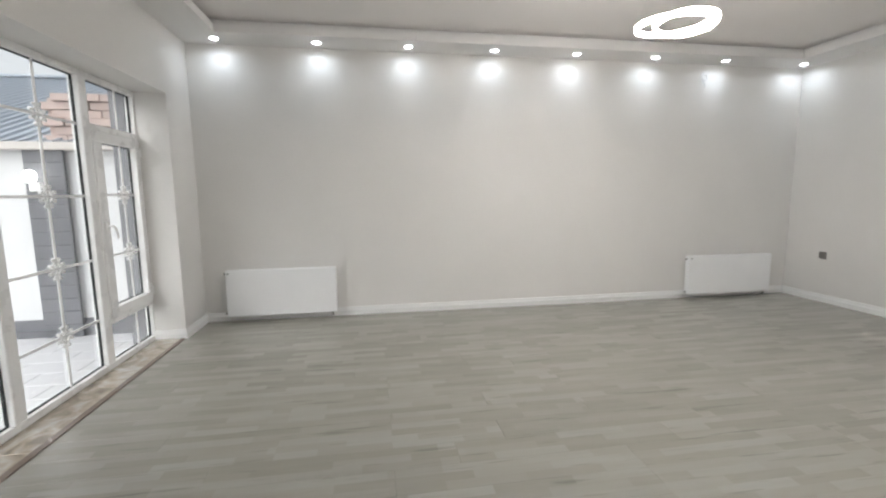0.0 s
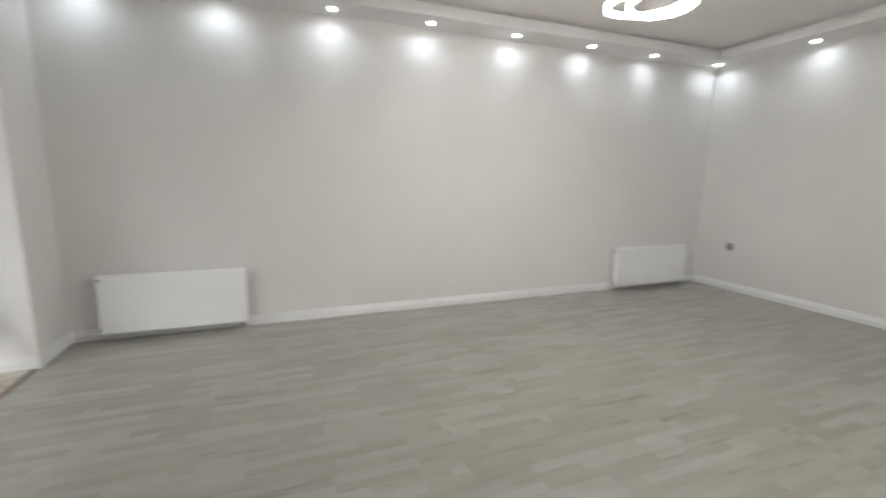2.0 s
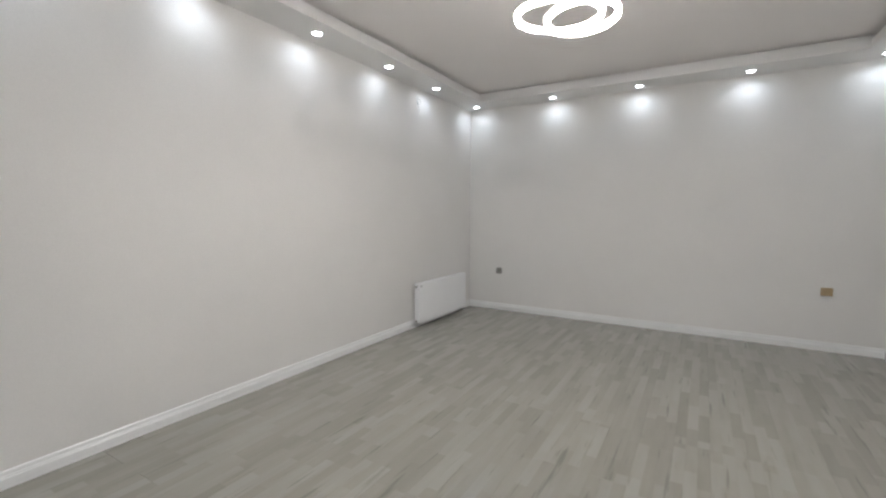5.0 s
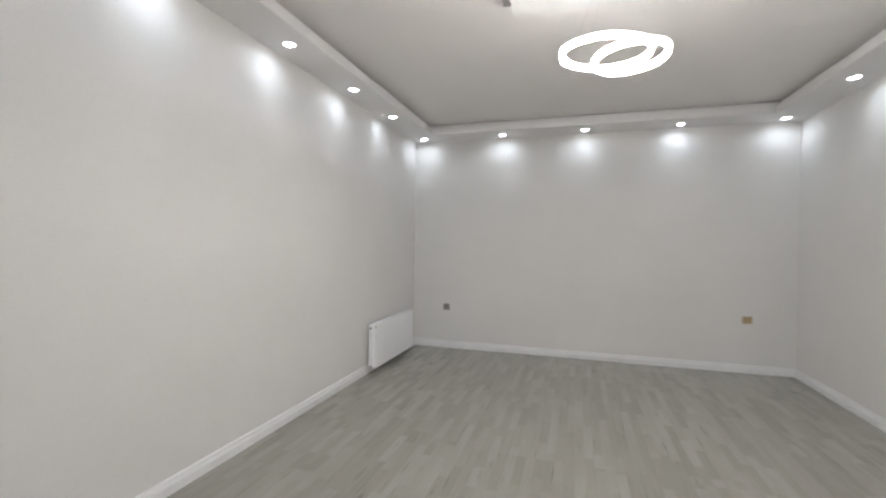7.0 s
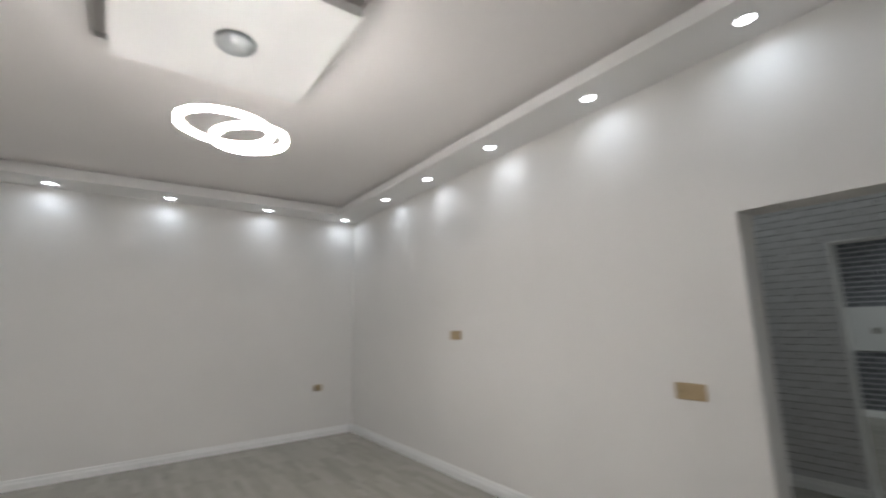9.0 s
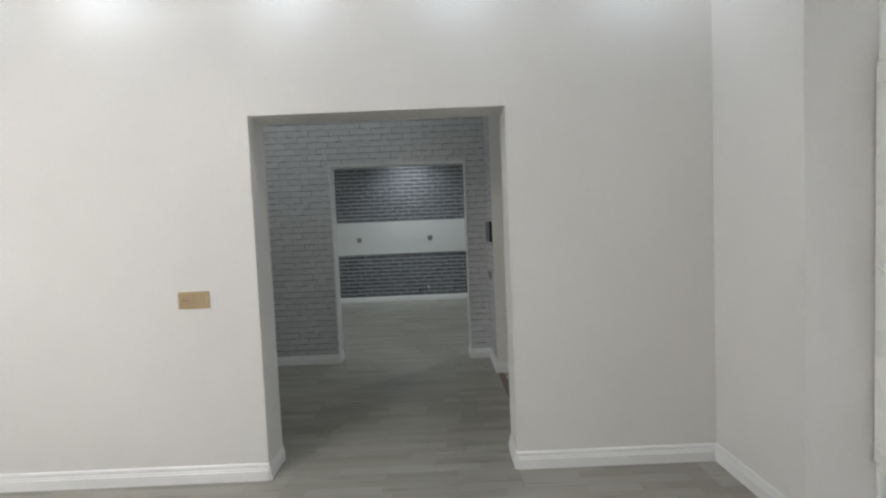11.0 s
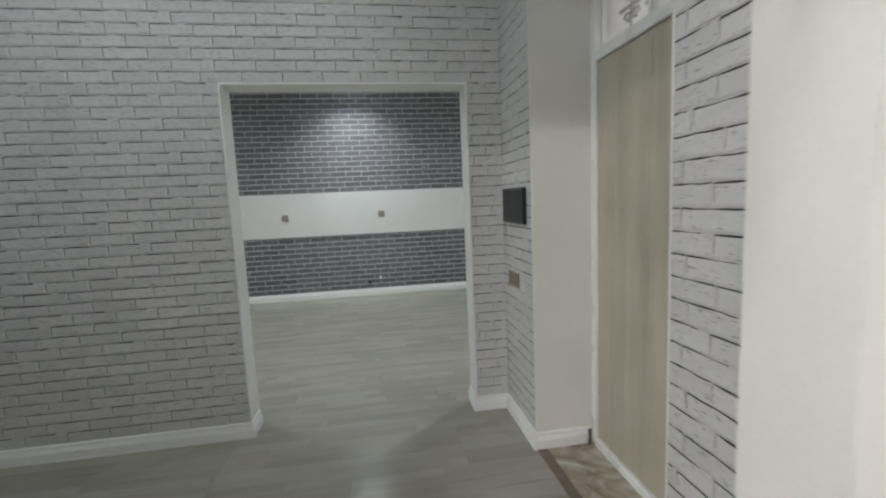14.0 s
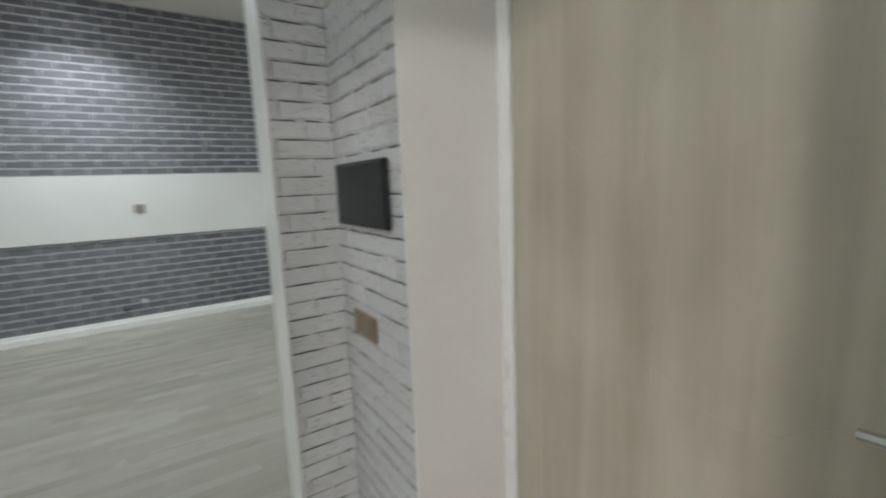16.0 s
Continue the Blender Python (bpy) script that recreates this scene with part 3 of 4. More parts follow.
# ---- entrance ----
def build_entrance():
    d = base("door_1", pose(0, 0, 0), "pale limed-wood entrance door under clear protective film", "door", kind="structure")
    xf = -1.165
    zt = 2.005
    part("door_frame", boxes([(xf - 0.07, xf, RY0 + 0.004, RY0 + 0.05, 0, 2.46), (xf - 0.07, xf, RY1 - 0.05, RY1 - 0.004, 0, 2.46),
                              (xf - 0.07, xf, RY0 + 0.05, RY1 - 0.05, zt, zt + 0.055), (xf - 0.07, xf, RY0 + 0.05, RY1 - 0.05, 2.40, 2.46),
                              (xf - 0.07, xf + 0.006, RY0 + 0.05, RY1 - 0.05, 0.0, 0.045)], 0.004), M_PVC, d, "white plastic frame with a low threshold")
    leaf = part("door_leaf", boxes([(xf - 0.055, xf - 0.012, RY0 + 0.054, RY1 - 0.054, 0.05, zt - 0.004)], 0.002), M_DOOR, d)
    bm = bmesh.new()
    rng = random.Random(4)
    z = 0.25
    while z < 1.95:
        step = rng.uniform(0.05, 0.16)
        yy = -0.735 + rng.uniform(-0.012, 0.012)
        tube(bm, [(xf - 0.0119, yy + rng.uniform(-0.006, 0.006), z + step * k / 5) for k in range(6)], rng.uniform(0.0008, 0.0022), 5)
        z += step + rng.uniform(0.0, 0.07)
    for z0, a, b in ((0.93, -0.72, -0.40), (0.60, -0.75, -0.36), (1.45, -0.98, -0.78)):
        tube(bm, [(xf - 0.0119, a + (b - a) * i / 15, z0 - 0.07 * math.sin(math.pi * i / 15) + rng.uniform(-0.006, 0.006)) for i in range(16)], 0.0013, 5)
    part("film_crease", bm, mat("film_fold", (0.54, 0.515, 0.44), 0.1, bump=0.0, coat=0.6), leaf, "creases of clear protective film")
    bm = bmesh.new()
    box(bm, xf - 0.012, xf + 0.0, -0.262, -0.228, 0.85, 1.08, 0.004)
    tube(bm, [(xf, -0.245, 0.965), (xf + 0.045, -0.245, 0.965)], 0.009)
    tube(bm, [(xf + 0.045, -0.24, 0.965), (xf + 0.047, -0.30, 0.962), (xf + 0.045, -0.375, 0.958)], 0.010)
    part("door_handle", bm, M_CHROME, leaf, "brushed steel lever handle")
    part("transom_pane", boxes([(xf - 0.04, xf - 0.034, RY0 + 0.05, RY1 - 0.05, zt + 0.055, 2.40)]), M_GLASS, d).visible_shadow = False
    part("transom_bar", boxes([(xf - 0.06, xf - 0.01, -0.76, -0.735, zt + 0.055, 2.40)], 0.003), M_PVC, d)
    # scrolled iron outside the transom
    bm = bmesh.new()
    xi = xf - 0.16
    for yy in np.linspace(-1.10, -0.22, 6):
        tube(bm, [(xi, yy, 1.98), (xi, yy, 2.50)], 0.010, 6)
        for zz in (2.10, 2.20, 2.30, 2.40):
            for sgn in (-1, 1):
                pts = [(xi, yy + sgn * (0.035 + 0.028 * (1 - i / 16) * math.cos(i * 0.55)), zz + 0.030 * (1 - i / 16) * math.sin(i * 0.55)) for i in range(13)]
                tube(bm, pts, 0.007, 5)
    for zz in (2.04, 2.25, 2.46):
        tube(bm, [(xi, -1.2, zz), (xi, -0.15, zz)], 0.010, 6)
    single("iron_grille", bm, M_IRON, "pale wrought-iron scroll grille outside the transom", "grille")
    st = base("door_threshold", pose(0, 0, 0), "polished brown marble floor of the entrance recess", "threshold", kind="structure")
    for a, b in ((RY0 + 0.004, -0.68), (-0.679, RY1 - 0.004)):
        part("marble_slab", boxes([(-1.17, HW - 0.055, a, b, -0.03, 0.003)], 0.001), M_MARBLE, st)
    part("edge_strip", boxes([(HW - 0.054, HW, RY0 + 0.004, RY1 - 0.004, -0.03, 0.005)], 0.001), M_STRIP, st, "dark stone edge strip")


# ---- lamps ----
def recessed_spot():
    s = base("ceiling_spotlight", pose(0, 0, -5), "round white recessed ceiling spotlight, switched on", "spotlight", "recessed ceiling spotlights")
    part("bezel", lathe(bmesh.new(), [(0.040, -0.001), (0.043, -0.006), (0.050, -0.005), (0.053, 0.0)], sides=28), M_PVC, s, smooth=True)
    part("diffuser", lathe(bmesh.new(), [(0.001, -0.0085), (0.036, -0.0075), (0.041, -0.0035), (0.041, -0.002)], sides=28), M_SPOT, s, "glowing cool-white disc", True)
    return s


def build_lamps():
    places = [(x, 4.915) for x in (-1.39, -0.40, 0.55, 1.50, 2.465, 3.445, 4.375, 5.475)]
    places += [(5.49, y) for y in (3.81, 2.765, 1.68, 0.62)]
    places += [(x, 0.61) for x in (4.27, 3.36, 2.38, 1.37, 0.42, -0.52, -1.45)]
    first = recessed_spot()
    ld = bpy.data.lights.new("spot_beam", "AREA")
    ld.energy, ld.shape, ld.size, ld.color, ld.spread = SPOT_WATTS, "DISK", 0.085, SPOT_COLOUR, radians(158)
    for i, (x, y) in enumerate(places):
        m = pose(x, y, SOFFIT)
        if i == 0:
            first.matrix_basis = m
        else:
            copy_thing(first, m)
        new("spot_beam", ld).matrix_world = pose(x, y, SOFFIT - 0.012)
    kd = bpy.data.lights.new("kitchen_beam", "AREA")
    kd.energy, kd.shape, kd.size, kd.color = KITCHEN_WATTS, "DISK", 0.13, HALL_COLOUR
    kd.spread = radians(112)
    # the two wide side spots are unseen, added to brighten the kitchen
    wide_fill = kd.copy()
    wide_fill.energy, wide_fill.spread = KITCHEN_WATTS * 1.65, radians(165)
    for x, y, beam in ((0.2, -4.97, kd), (-1.9, -3.0, wide_fill), (2.2, -3.0, wide_fill)):
        # scaled up so the disc also covers the glare around the real fixture
        copy_thing(first, pose(x, y, HCEIL) @ Matrix.Scale(1.6, 4))
        new("kitchen_beam", beam).matrix_world = pose(x, y, HCEIL - 0.02)
    # unseen hall spots: the row is assumed, placed to light the hall
    hd = bpy.data.lights.new("hall_beam", "AREA")
    hd.energy, hd.shape, hd.size, hd.color = HALL_WATTS, "DISK", 0.07, HALL_COLOUR
    for x in (0.15, 1.2, 2.25):
        copy_thing(first, pose(x, -0.75, HCEIL))
        new("hall_beam", hd).matrix_world = pose(x, -0.75, HCEIL - 0.012)
    # pendant of two interlocked glowing hoops under a round canopy
    p = base("pendant_lamp", pose(2.06, 2.71, 2.962), "glowing pendant of interlocked rings hung below a round canopy", "pendant lamp")
    part("canopy", lathe(bmesh.new(), [(0.100, 0.0), (0.100, -0.018), (0.096, -0.026), (0.02, -0.028)], sides=40), M_CANOPY, p, "grey metal round canopy", True)
    drop = -0.497
    for nm, rad, z, cy, tilt in (("large_ring", 0.215, drop, 0.02, (2, -2, 0)), ("small_ring", 0.172, drop - 0.035, -0.10, (-4, 2, 0))):
        hoop = part(nm, ring(bmesh.new(), rad, 0.007, -0.011, 0.011), M_RING, p, "warm-white glowing hoop")
        hoop.matrix_basis = pose(0, cy, z, *tilt)
        # unseen cap above the hoop, added to hold its light off the ceiling panel
        part("ring_housing", ring(bmesh.new(), rad, 0.0132, 0.0115, 0.0155), M_PVC, hoop, "added white cap that blocks the hoop's upward light")
    for k in range(3):
        a = 2 * math.pi * k / 3 + 0.4
        part("suspension_wire", tube(bmesh.new(), [(0.07 * math.cos(a), 0.07 * math.sin(a), -0.02), (0.215 * math.cos(a), 0.02 + 0.215 * math.sin(a), drop + 0.02)], 0.0004, 5), M_CANOPY, p)


# ---- radiators ----
def build_radiator(left_x, width, bottom, h):
    r = base("radiator", pose(left_x, 5.0, bottom), "white enamelled steel panel radiator hung low on the wall", "radiator", "panel radiators on the wall")
    dp = 0.075
    bm = bmesh.new()
    box(bm, 0.0, width, 0.0, 0.012, 0.0, h, 0.006, 2)
    part("front_panel", bm, M_RAD, r)
    part("back_panel", boxes([(0.0, width, dp - 0.012, dp, 0.0, h)], 0.005), M_RAD, r)
    fins = bmesh.new()
    for i in range(int(width / 0.05)):
        x = 0.03 + i * 0.05
        box(fins, x, x + 0.002, 0.013, dp - 0.013, 0.04, h - 0.03)
    part("convector_fins", fins, M_RAD, r)
    for x in (0.0, width - 0.004):
        part("side_cover", boxes([(x - 0.001, x + 0.005, 0.004, dp - 0.004, 0.02, h - 0.002)], 0.0015), M_RAD, r)
    g = bmesh.new()
    box(g, 0.005, width - 0.005, 0.004, 0.016, h - 0.004, h + 0.004, 0.001)
    box(g, 0.005, width - 0.005, dp - 0.014, dp - 0.002, h - 0.004, h + 0.004, 0.001)
    for i in range(int(width / 0.022)):
        x = 0.012 + i * 0.022
        if x < width - 0.012:
            box(g, x, x + 0.006, 0.014, dp - 0.012, h - 0.003, h + 0.002)
    part("top_grille", g, M_RAD, r)
    for z in (0.035, h - 0.035):
        part("end_plug", lathe(bmesh.new(), [(0.011, 0.0), (0.013, 0.004), (0.013, 0.018), (0.008, 0.026)], centre=(-0.026, 0.038, z), sides=12, axis="X"), M_CHROME, r, "metal end plug", True)
    part("vent_cap", lathe(bmesh.new(), [(0.008, 0.0), (0.008, 0.006), (0.004, 0.008)], centre=(0.028, -0.008, h - 0.03), sides=12, axis="Y"), M_DARK, r, "small dark vent key")
    for x in (0.16, width - 0.16):
        part("wall_bracket", boxes([(x, x + 0.03, dp, 0.11, 0.06, h - 0.06)]), M_RAD, r)
    bm = bmesh.new()
    tube(bm, [(width - 0.05, 0.04, 0.01), (width - 0.05, 0.04, -0.035), (width - 0.05, 0.06, -0.045), (width - 0.05, 0.11, -0.045)], 0.009, 8)
    part("feed_pipe", bm, M_CHROME, r, "short metal feed pipe", True)


# ---- sockets and small fittings ----
def wall_plate(m, w, h, material, label, kinds):
    """A bevelled plate on a wall; local x runs along the wall, y out of it, z up."""
    s = base("wall_socket", m, label, "wall socket", "wall sockets and switches")
    part("cover_plate", boxes([(-w / 2, w / 2, 0, 0.010, -h / 2, h / 2)], 0.003), material, s)
    n = len(kinds)
    for i, k in enumerate(kinds):
        cx = -w / 2 + w * (i + 0.5) / n
        hw = min(w / n, h) * 0.38
        if k == "s":
            part("socket_insert", boxes([(cx - hw, cx + hw, 0.009, 0.0118, -hw, hw)], 0.002), material, s)
            for dx in (-0.0095, 0.0095):
                part("pin_hole", boxes([(cx + dx - 0.0028, cx + dx + 0.0028, 0.0112, 0.0125, -0.0028, 0.0028)]), M_BLACK, s, "dark pin hole")
        else:
            part("rocker", boxes([(cx - hw * 0.6, cx + hw * 0.6, 0.009, 0.0145, -hw, hw)], 0.002), material, s)
    return s


def build_fittings():
    wall_plate(pose(XE, 4.615, 0.585, 0, 0, 90), 0.088, 0.088, M_GREYP, "grey square wall socket low beside the radiator", "s")
    wall_plate(pose(XE, 0.89, 0.63, 0, 0, 90), 0.10, 0.086, M_GOLD, "champagne wall socket low on the end wall", "s")
    wall_plate(pose(3.22, YS, 1.33, 0, 0, 0), 0.165, 0.087, M_GOLD, "champagne double wall plate at chest height", "rr")
    wall_plate(pose(1.008, YS, 1.03, 0, 0, 0), 0.172, 0.094, M_GOLD, "champagne plate with socket and switch beside the doorway", "rs")
    wall_plate(pose(HW + 0.005, -1.51, 0.887, 0, 0, -90), 0.17, 0.086, M_BRONZE, "bronze-brown switch plate on the pale brick wall", "rr")
    for x in (1.202, -0.158):
        wall_plate(pose(x, KS + 0.012, 1.2, 0, 0, 0), 0.088, 0.086, M_GREYP, "grey square socket on the white kitchen band", "s")
    wall_plate(pose(-0.81, KS + 0.006, 1.85, 0, 0, 0), 0.07, 0.06, M_GREYP, "small grey junction cover on dark brick paper", "r")
    # video door phone
    v = base("video_intercom", pose(HW + 0.004, -1.465, 1.315, 0, 0, -90), "black glossy video door phone on pale brick wallpaper", "intercom")
    part("housing", boxes([(-0.185, 0.185, 0.0, 0.020, -0.099, 0.099)], 0.005), M_BLACK, v)
    part("screen", boxes([(-0.176, 0.176, 0.019, 0.0215, -0.09, 0.09)], 0.001), M_SCREEN, v, "dark blank screen")
    # pipe ends low on the kitchen wall
    bm = lathe(bmesh.new(), [(0.022, 0.0), (0.022, 0.02), (0.016, 0.022), (0.015, 0.004), (0.001, 0.004)], centre=(0.07, KS + 0.004, 0.19), sides=16, axis="Y")
    single("pipe_stub", bm, M_BLACK, "black capped pipe stub low on the kitchen wall", "pipe", smooth=True)
    bm = lathe(bmesh.new(), [(0.020, 0.0), (0.020, 0.03), (0.016, 0.034), (0.001, 0.034)], centre=(-0.089, KS + 0.004, 0.258), sides=16, axis="Y")
    single("pipe_stub", bm, M_PVC, "white capped pipe stub low on the kitchen wall", "pipe", smooth=True)
    # loose cable ends left for a wall unit
    c = base("loose_cable", pose(4.24, YN, 2.80), "loose grey cable ends hanging from the wall", "cable")
    for pts in (((0, 0.0, 0.03), (-0.02, -0.03, 0.05), (-0.05, -0.035, 0.0), (-0.03, -0.03, -0.05), (0.01, -0.03, -0.09), (0.0, -0.035, -0.13)),
                ((0.01, 0.0, 0.03), (0.03, -0.03, 0.02), (0.035, -0.03, -0.03), (0.0, -0.028, -0.05), (-0.025, -0.03, -0.02))):
        dense = []
        for i in range(len(pts) - 1):
            for k in range(4):
                dense.append(Vector(pts[i]).lerp(Vector(pts[i + 1]), k / 4))
        dense.append(Vector(pts[-1]))
        part("cable_core", tube(bmesh.new(), dense, 0.0042, 6), M_CABLE, c, smooth=True)
    # door stop beside the entrance
    bm = bmesh.new()
    tube(bm, [(-1.14, RY0 + 0.03, 0.003), (-1.14, RY0 + 0.03, 0.09)], 0.008)
    single("door_stop", bm, M_DARK, "small dark post beside the entrance threshold", "door stop")


# ---- courtyard ----
def build_courtyard():
    gz = -0.29
    single("ground", boxes([(-400, 400, -400, 400, -0.65, -0.50)]), M_GROUND, "grey ground beyond the house", "ground", kind="structure")
    single("pavement_bed", boxes([(-14, XW - 0.42, -8, 6.4, -0.50, gz - 0.012)]), M_DARK, "dark bed under the courtyard tiles", "pavement", kind="structure")
    Y = 5.85
    fence = base("courtyard_wall", pose(0, 0, 0), "white rendered courtyard wall with dark plinth and pilaster", "wall")
    part("wall_face", boxes([(-14, -2.4, Y, Y + 0.25, gz, 1.93)]), M_OUTW, fence)
    part("plinth", boxes([(-14, -2.4, Y - 0.03, Y, gz, -0.075)], 0.004), M_OUTD, fence, "dark grey plinth")
    PILASTER = (-3.80, -3.385)
    k = 0
    z = gz
    while z < 1.92:
        part("cladding_block", boxes([(PILASTER[0], PILASTER[1], Y - 0.07, Y - 0.031, z + 0.003, min(z + 0.16, 1.93))], 0.004), M_OUTD, fence)
        z += 0.16
    l = base("wall_lamp", pose(-3.68, Y - 0.07, 1.60), "lit white wall lantern on the dark pilaster", "wall lamp")
    part("lamp_base", boxes([(-0.06, 0.06, -0.05, 0.0, -0.14, -0.04)], 0.01), M_PVC, l)
    part("lamp_globe", lathe(bmesh.new(), [(0.03, -0.04), (0.055, -0.01), (0.065, 0.04), (0.045, 0.085), (0.01, 0.10)], centre=(0, -0.10, 0), sides=20), M_OLAMP, l, "glowing white globe", True)
    # eave, gutter and corrugated roof
    shed = base("outbuilding", pose(0, 0, 0), "low outbuilding with a blue-grey corrugated roof", "outbuilding")
    part("gutter", boxes([(-14, -2.4, Y - 0.12, Y + 0.02, 1.93, 2.02)], 0.012), M_IRON, shed, "pale metal gutter")
    bm = bmesh.new()
    x, z0, z1, ya, yb = -14.0, 2.01, 3.72, Y - 0.05, Y + 4.4
    prof = []
    while x < -0.5:
        prof += [(x, 0.0), (x + 0.10, 0.0), (x + 0.115, 0.03), (x + 0.15, 0.03)]
        x += 0.165
    a = [bm.verts.new((px, ya, z0 + pz)) for px, pz in prof]
    b = [bm.verts.new((px, yb, z1 + pz)) for px, pz in prof]
    for i in range(len(prof) - 1):
        bm.faces.new((a[i], a[i + 1], b[i + 1], b[i]))
    part("roof", bm, M_ROOF, shed)
    part("ridge_cap", boxes([(-14, -0.5, yb - 0.08, yb + 0.1, z1 + 0.02, z1 + 0.07)], 0.01), M_ROOF, shed)
    part("shed_body", boxes([(-14, -0.5, Y + 0.26, yb, -0.3, 1.95)]), M_OUTW, shed)
    # stacked brickwork above the wall
    st = base("brick_stack", pose(-3.52, Y + 0.12, 2.03), "unfinished pink brick stack rising above the wall", "brick stack")
    rng = random.Random(8)
    meshes = [finish("brick", boxes([(-0.124, 0.124, -0.06, 0.06, 0.0, 0.084)], 0.004), M_PINK)]
    for row in range(6):
        for i in range(4):
            if row > 4 and i > 2:
                continue
            o = new("brick", meshes[0])
            o.parent = st
            o.location = (0.26 * i + (0.13 if row % 2 else 0) + rng.uniform(-0.008, 0.008), rng.uniform(-0.01, 0.01) - (0.03 if row in (2, 5) else 0), row * 0.094)
    single("brick_stack_core", boxes([(-3.63, -2.55, Y + 0.17, Y + 0.21, 2.02, 2.55)]), M_PINK, "pale pink mortar backing of the brick stack", "brick stack")
    # dark pilaster on the house beside the window
    single("house_pilaster", boxes([(-2.47, -2.157, 5.06, 5.5, gz, 3.4), (-2.215, -2.157, WY1 - 0.016, 5.056, gz, 3.4), (-2.1568, -2.088, WY1 - 0.016, WY1 - 0.002, gz, WZ)], 0.002), M_OUTD, "dark stone pilaster on the house beside the window", "pilaster", kind="structure")
    # neighbouring brick wall seen through the transom
    single("boundary_wall", boxes([(-4.25, -4.0, -3.4, 0.6, -0.5, 4.3)]), M_OUTW, "tall boundary wall of pink-brown brick outside the entrance", "wall")
    pave_wall(bpy.data.objects["boundary_wall"], (-4.0, 0, 0), -90, -0.6, 3.4, 1.5, 4.3, 0.26, 0.085, 0.014, 0.012, M_PINK, 15, as_parts=(-0.5, 2.4, 2.2, 3.6))
    # tiles of the yard
    tile = finish("paving_tile", boxes([(0.002, 0.598, 0.002, 0.298, -0.012, 0.0)], 0.002), M_PAVE)
    bed = base("pavement", pose(0, 0, 0), "pale grey rectangular courtyard tiles", "pavement", kind="structure")
    for j in range(17):
        for i in range(14):
            o = new("paving_tile", tile)
            o.parent = bed
            o.location = (-2.16 - 0.6 * (i + 1) + (0.3 if j % 2 else 0) - 0.31, 5.82 - 0.3 * (j + 1), gz)


# ---- embossed brick papers and floor boards ----
def brick_meshes(name, L, H, depth, material, rng, count=6, wobble=0.0016, ink=None):
    out = []
    for _ in range(count):
        bm = bmesh.new()
        b = 0.004
        n = 5
        xs = np.linspace(-L / 2, L / 2, n)
        lower = [(x, -H / 2 + rng.uniform(-wobble, wobble)) for x in xs]
        upper = [(x, H / 2 + rng.uniform(-wobble, wobble)) for x in xs[::-1]]
        outline = lower + upper
        back = [bm.verts.new((x, 0.0, z)) for x, z in outline]
        mid = [bm.verts.new((x, depth * 0.7, z)) for x, z in outline]
        front = [bm.verts.new((x * (1 - 2 * b / L), depth, z * (1 - 2 * b / H))) for x, z in outline]
        m = len(outline)
        for r0, r1 in ((back, mid), (mid, front)):
            for i in range(m):
                bm.faces.new((r0[i], r0[(i + 1) % m], r1[(i + 1) % m], r1[i]))
        bm.faces.new(front)
        bmesh.ops.recalc_face_normals(bm, faces=bm.faces)
        first_ink = len(bm.faces)
        if ink:
            w = [rng.uniform(0.0016, 0.0058) for _ in range(n)]
            top = [(x, H / 2 + 0.0002) for x in xs]
            keep = slice(rng.choice((0, 0, 1)), n)
            lo = [bm.verts.new((x, 0.0012, z - 0.001)) for x, z in top][keep]
            hi = [bm.verts.new((x, 0.0012, z + k)) for (x, z), k in zip(top, w)][keep]
            for i in range(len(lo) - 1):
                bm.faces.new((lo[i], hi[i], hi[i + 1], lo[i + 1]))
            e = L / 2
            q = [bm.verts.new(v) for v in ((e - 0.001, 0.0012, -H * 0.34), (e + 0.0025, 0.0012, -H * 0.32), (e + 0.004, 0.0012, H / 2 + 0.002), (e - 0.001, 0.0012, H / 2 + 0.002))]
            bm.faces.new(q)
        me = bpy.data.meshes.new(name)
        bm.to_mesh(me)
        bm.free()
        me.materials.append(material)
        if ink:
            me.materials.append(ink)
            for pl in me.polygons[first_ink:]:
                pl.material_index = 1
        out.append(me)
    return out


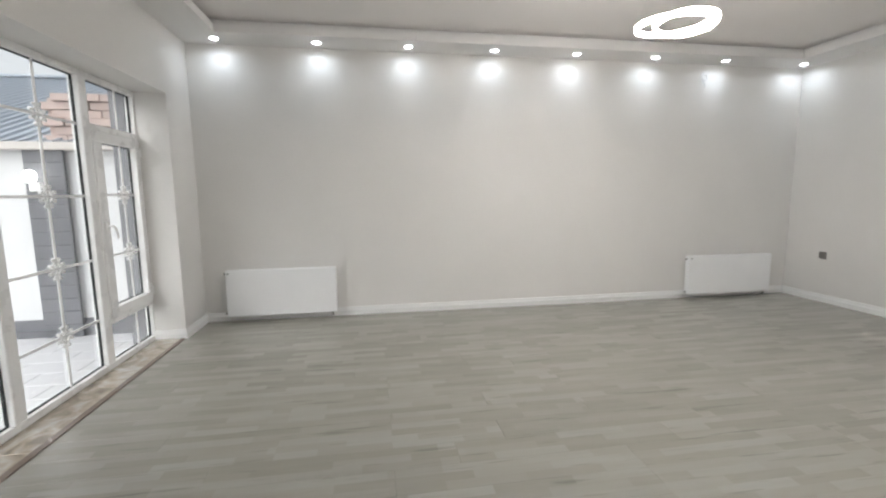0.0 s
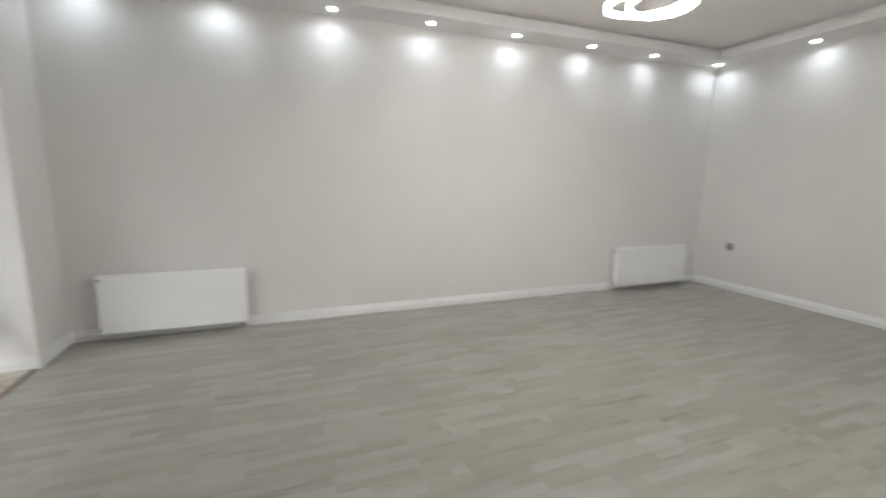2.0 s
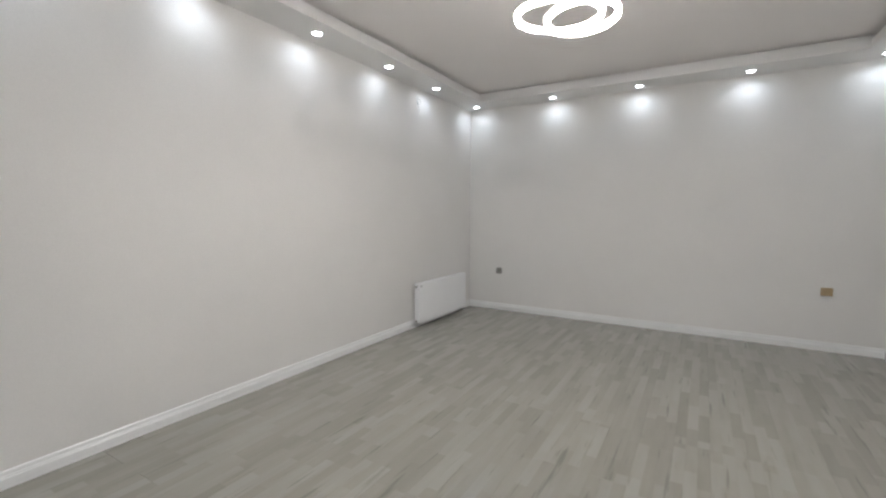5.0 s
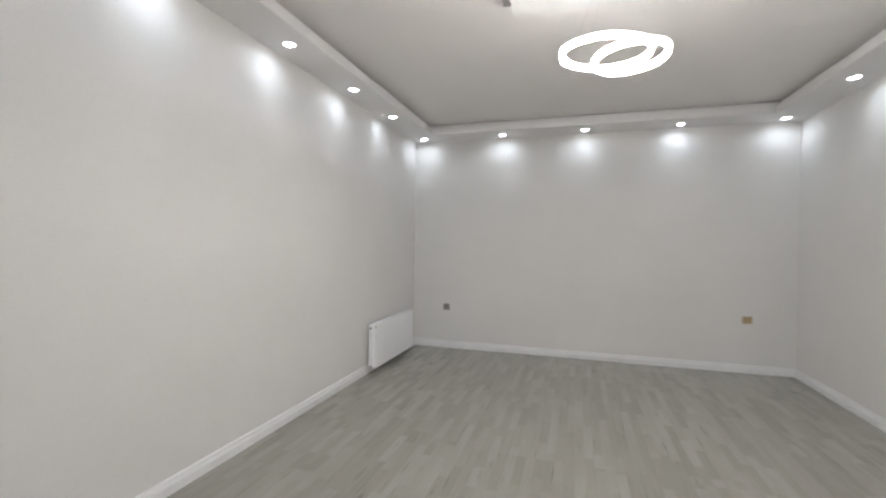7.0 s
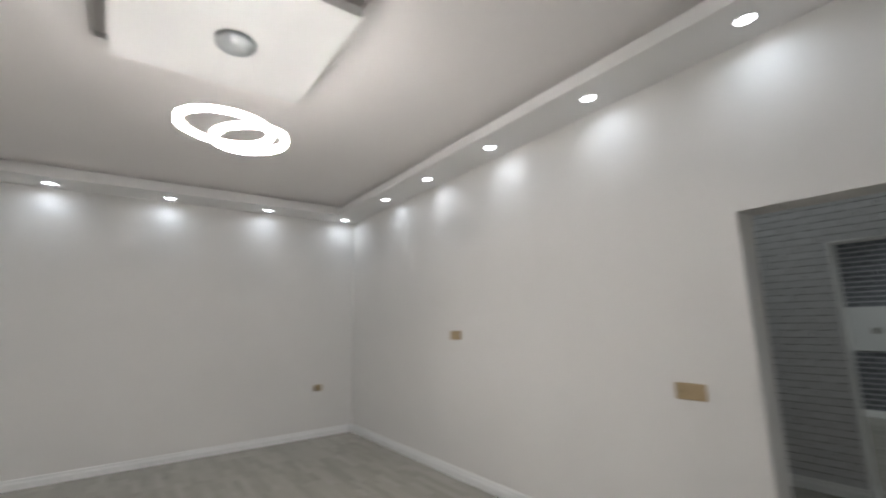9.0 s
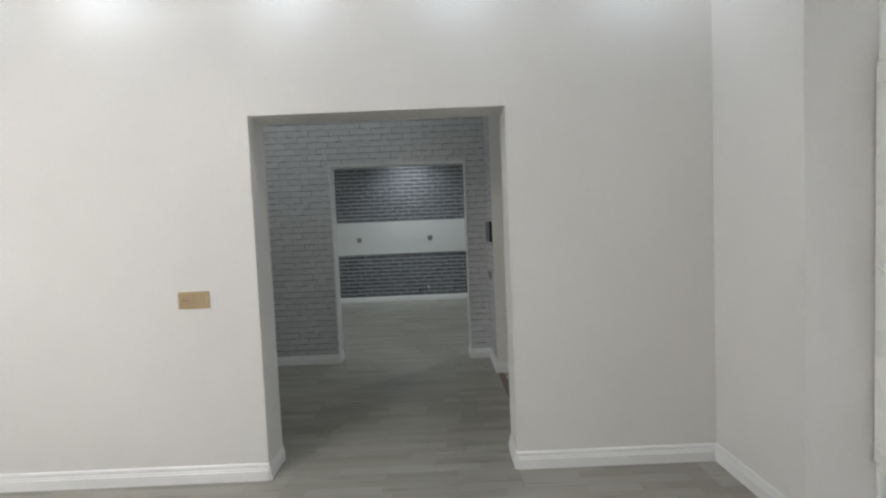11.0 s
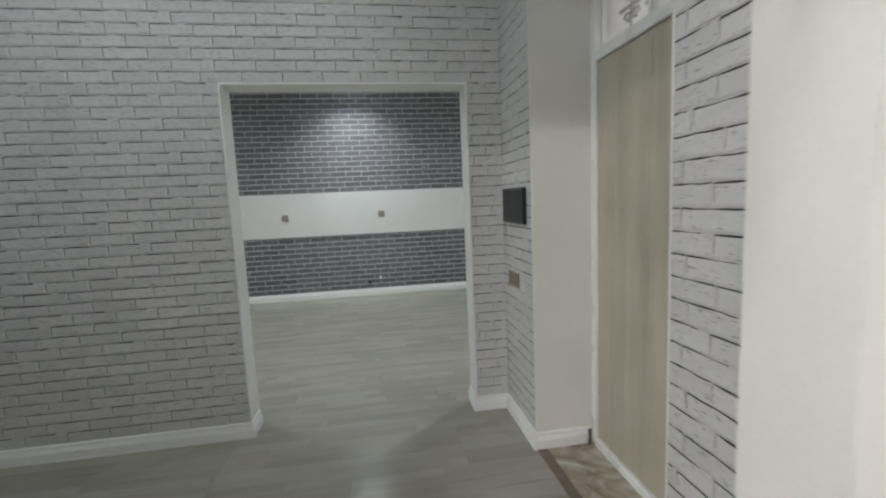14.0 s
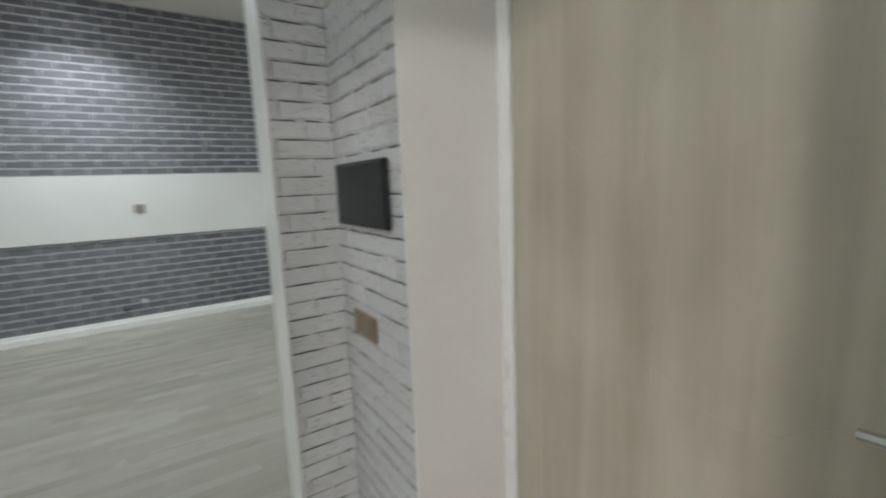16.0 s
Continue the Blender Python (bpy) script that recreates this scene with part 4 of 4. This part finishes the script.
def pave_wall(parent, origin, angle, u0, u1, z0, z1, pitch_u, pitch_z, gap, depth, material, seed, holes=(), as_parts=None, wobble=0.0026, ink=None):
    """Running-bond bricks on a face; u runs along the wall from origin. as_parts: the stretch of u whose bricks are objects of their own."""
    rng = random.Random(seed)
    L, H = pitch_u - gap * (1.0 if ink else 0.6), pitch_z - gap
    meshes = brick_meshes("brick", L, H, depth, material, rng, wobble=wobble, ink=ink)
    frame_m = pose(*origin, 0, 0, angle)
    rest_v, rest_f, rest_m = [], [], []
    count = 0
    rows = int((z1 - z0) / pitch_z)
    for r in range(rows):
        zc = z0 + (r + 0.5) * pitch_z
        if zc + H / 2 > z1:
            continue
        shift = (0.5 * pitch_u if r % 2 else 0.0) + rng.uniform(-0.02, 0.02)
        i = math.floor((u0 - shift) / pitch_u) - 1
        while True:
            a = i * pitch_u + shift
            i += 1
            b = a + L
            if a > u1:
                break
            pieces = [(max(a, u0), min(b, u1))]
            for ha, hb, hz0, hz1 in holes:
                if zc + H / 2 > hz0 and zc - H / 2 < hz1:
                    nxt = []
                    for p, q in pieces:
                        if q <= ha or p >= hb:
                            nxt.append((p, q))
                        else:
                            if p < ha: nxt.append((p, ha))
                            if q > hb: nxt.append((hb, q))
                    pieces = nxt
            for p, q in pieces:
                if q - p < 0.018:
                    continue
                me = meshes[rng.randrange(len(meshes))]
                mloc = Matrix.LocRotScale((( p + q) / 2, 0, zc), Euler((0, 0, 0)), ((q - p) / L, rng.uniform(0.8, 1.15), 1))
                if as_parts and as_parts[0] <= (p + q) / 2 <= as_parts[1] and as_parts[2] <= zc <= as_parts[3] and count < 300:
                    o = new("brick", me)
                    o.parent = parent
                    o.matrix_basis = frame_m @ mloc
                    count += 1
                else:
                    mm = frame_m @ mloc
                    k = len(rest_v)
                    rest_v += [tuple(mm @ v.co) for v in me.vertices]
                    rest_f += [tuple(k + j for j in pl.vertices) for pl in me.polygons]
                    rest_m += [pl.material_index for pl in me.polygons]
    if rest_f:
        me = bpy.data.meshes.new("brickwork")
        me.from_pydata(rest_v, [], rest_f)
        me.materials.append(material)
        if ink:
            me.materials.append(ink)
            me.polygons.foreach_set("material_index", rest_m)
        o = new("brickwork", me)
        o.parent = parent
        tagged(o, kind="stuff")


def build_papers():
    ob = bpy.data.objects
    H = dict(pitch_u=0.215, pitch_z=0.0612, gap=0.0095, depth=0.003, material=M_HBRICK, ink=M_INK)
    pave_wall(ob["wall_hall_west"], (HW, 0, 0), -90, -YH, -RY1, 0.095, HCEIL, seed=3, as_parts=(-1, 1, 0, 3.2), **H)
    pave_wall(ob["wall_hall_west"], (HW, 0, 0), -90, -RY0, -HS, 0.095, HCEIL, seed=5, as_parts=(0, 3, 0, 3.2), **H)
    pave_wall(ob["wall_hall_west"], (HW, 0, 0), -90, -RY1, -RY0, 2.475, HCEIL, seed=6, **H)
    pave_wall(ob["wall_hall_south"], (0, HS, 0), 0, HW, 3.0, 0.095, HCEIL, seed=7, holes=((KX0 - 0.008, KX1 + 0.008, 0, KZ + 0.010),), as_parts=(HW, 1.4, 0.0, 2.6), **H)
    K = dict(pitch_u=0.222, pitch_z=0.073, gap=0.016, depth=0.004, material=M_KBRICK)
    pave_wall(ob["wall_kitchen_south"], (0, KS, 0), 0, -3.0, 3.5, 0.095, 0.91, seed=9, as_parts=(-0.6, 1.2, 0.0, 0.95), **K)
    pave_wall(ob["wall_kitchen_south"], (0, KS, 0), 0, -3.0, 3.5, 1.535, HCEIL, seed=11, as_parts=(-0.5, 0.9, 1.5, 2.6), **K)
    p = ob["wall_kitchen_south"]
    part("white_band", boxes([(-3.0, 3.5, KS, KS + 0.012, 0.912, 1.533)], 0.001), M_BAND, p, "smooth white wall panel band")
    part("band_edge", boxes([(-3.0, 3.5, KS + 0.012, KS + 0.014, 0.905, 0.915)]), M_DARK, p, "thin dark lower edge")


def build_floor():
    fl = single("floor", boxes([(XW - 0.14, XE + 0.3, YH, YN + 0.3, -0.2, -0.012), (-1.27, 3.3, HS, YH, -0.2, -0.012), (-3.3, 3.8, KS - 0.3, HS, -0.2, -0.012)]), M_DARK, "grey three-strip laminate floor running through all rooms", "floor", kind="structure")
    L, W = 1.29, 0.1935
    cache = {}

    def board(a, b, c, d):
        key = (round(b - a, 3), round(d - c, 3))
        if key not in cache:
            cache[key] = finish("floor_board", boxes([(0.0003, b - a - 0.0003, 0.0002, d - c - 0.0002, -0.012, 0.0)], 0.0006), M_LAM)
        o = new("floor_board", cache[key])
        o.parent = fl
        o.location = (a, c, 0)

    def fill(x0, x1, y0, y1, seed):
        rng = random.Random(seed)
        y = math.floor(y0 / W) * W
        while y < y1:
            c, d = max(y, y0), min(y + W, y1)
            x = x0 - rng.choice((0.0, 0.3, 0.5, 0.65, 0.9))
            while x < x1:
                a, b = max(x, x0), min(x + L, x1)
                if b - a > 0.01 and d - c > 0.004:
                    board(a, b, c, d)
                x += L
            y += W
    fill(XW, XE, YS, YN, 1)
    fill(XWS, XW, YS, WY0, 6)
    fill(DX0, DX1, YH, YS, 2)
    fill(HW, 3.0, HS, YH, 3)
    fill(KX0, KX1, KN, HS, 4)
    fill(-3.0, 3.5, KS, KN, 5)


build_structure()
build_window()
build_entrance()
build_lamps()
build_radiator(-1.478, 1.17, 0.07, 0.512)
build_radiator(4.135, 1.22, 0.060, 0.502)
build_fittings()
build_courtyard()
skirting()
build_papers()
build_floor()
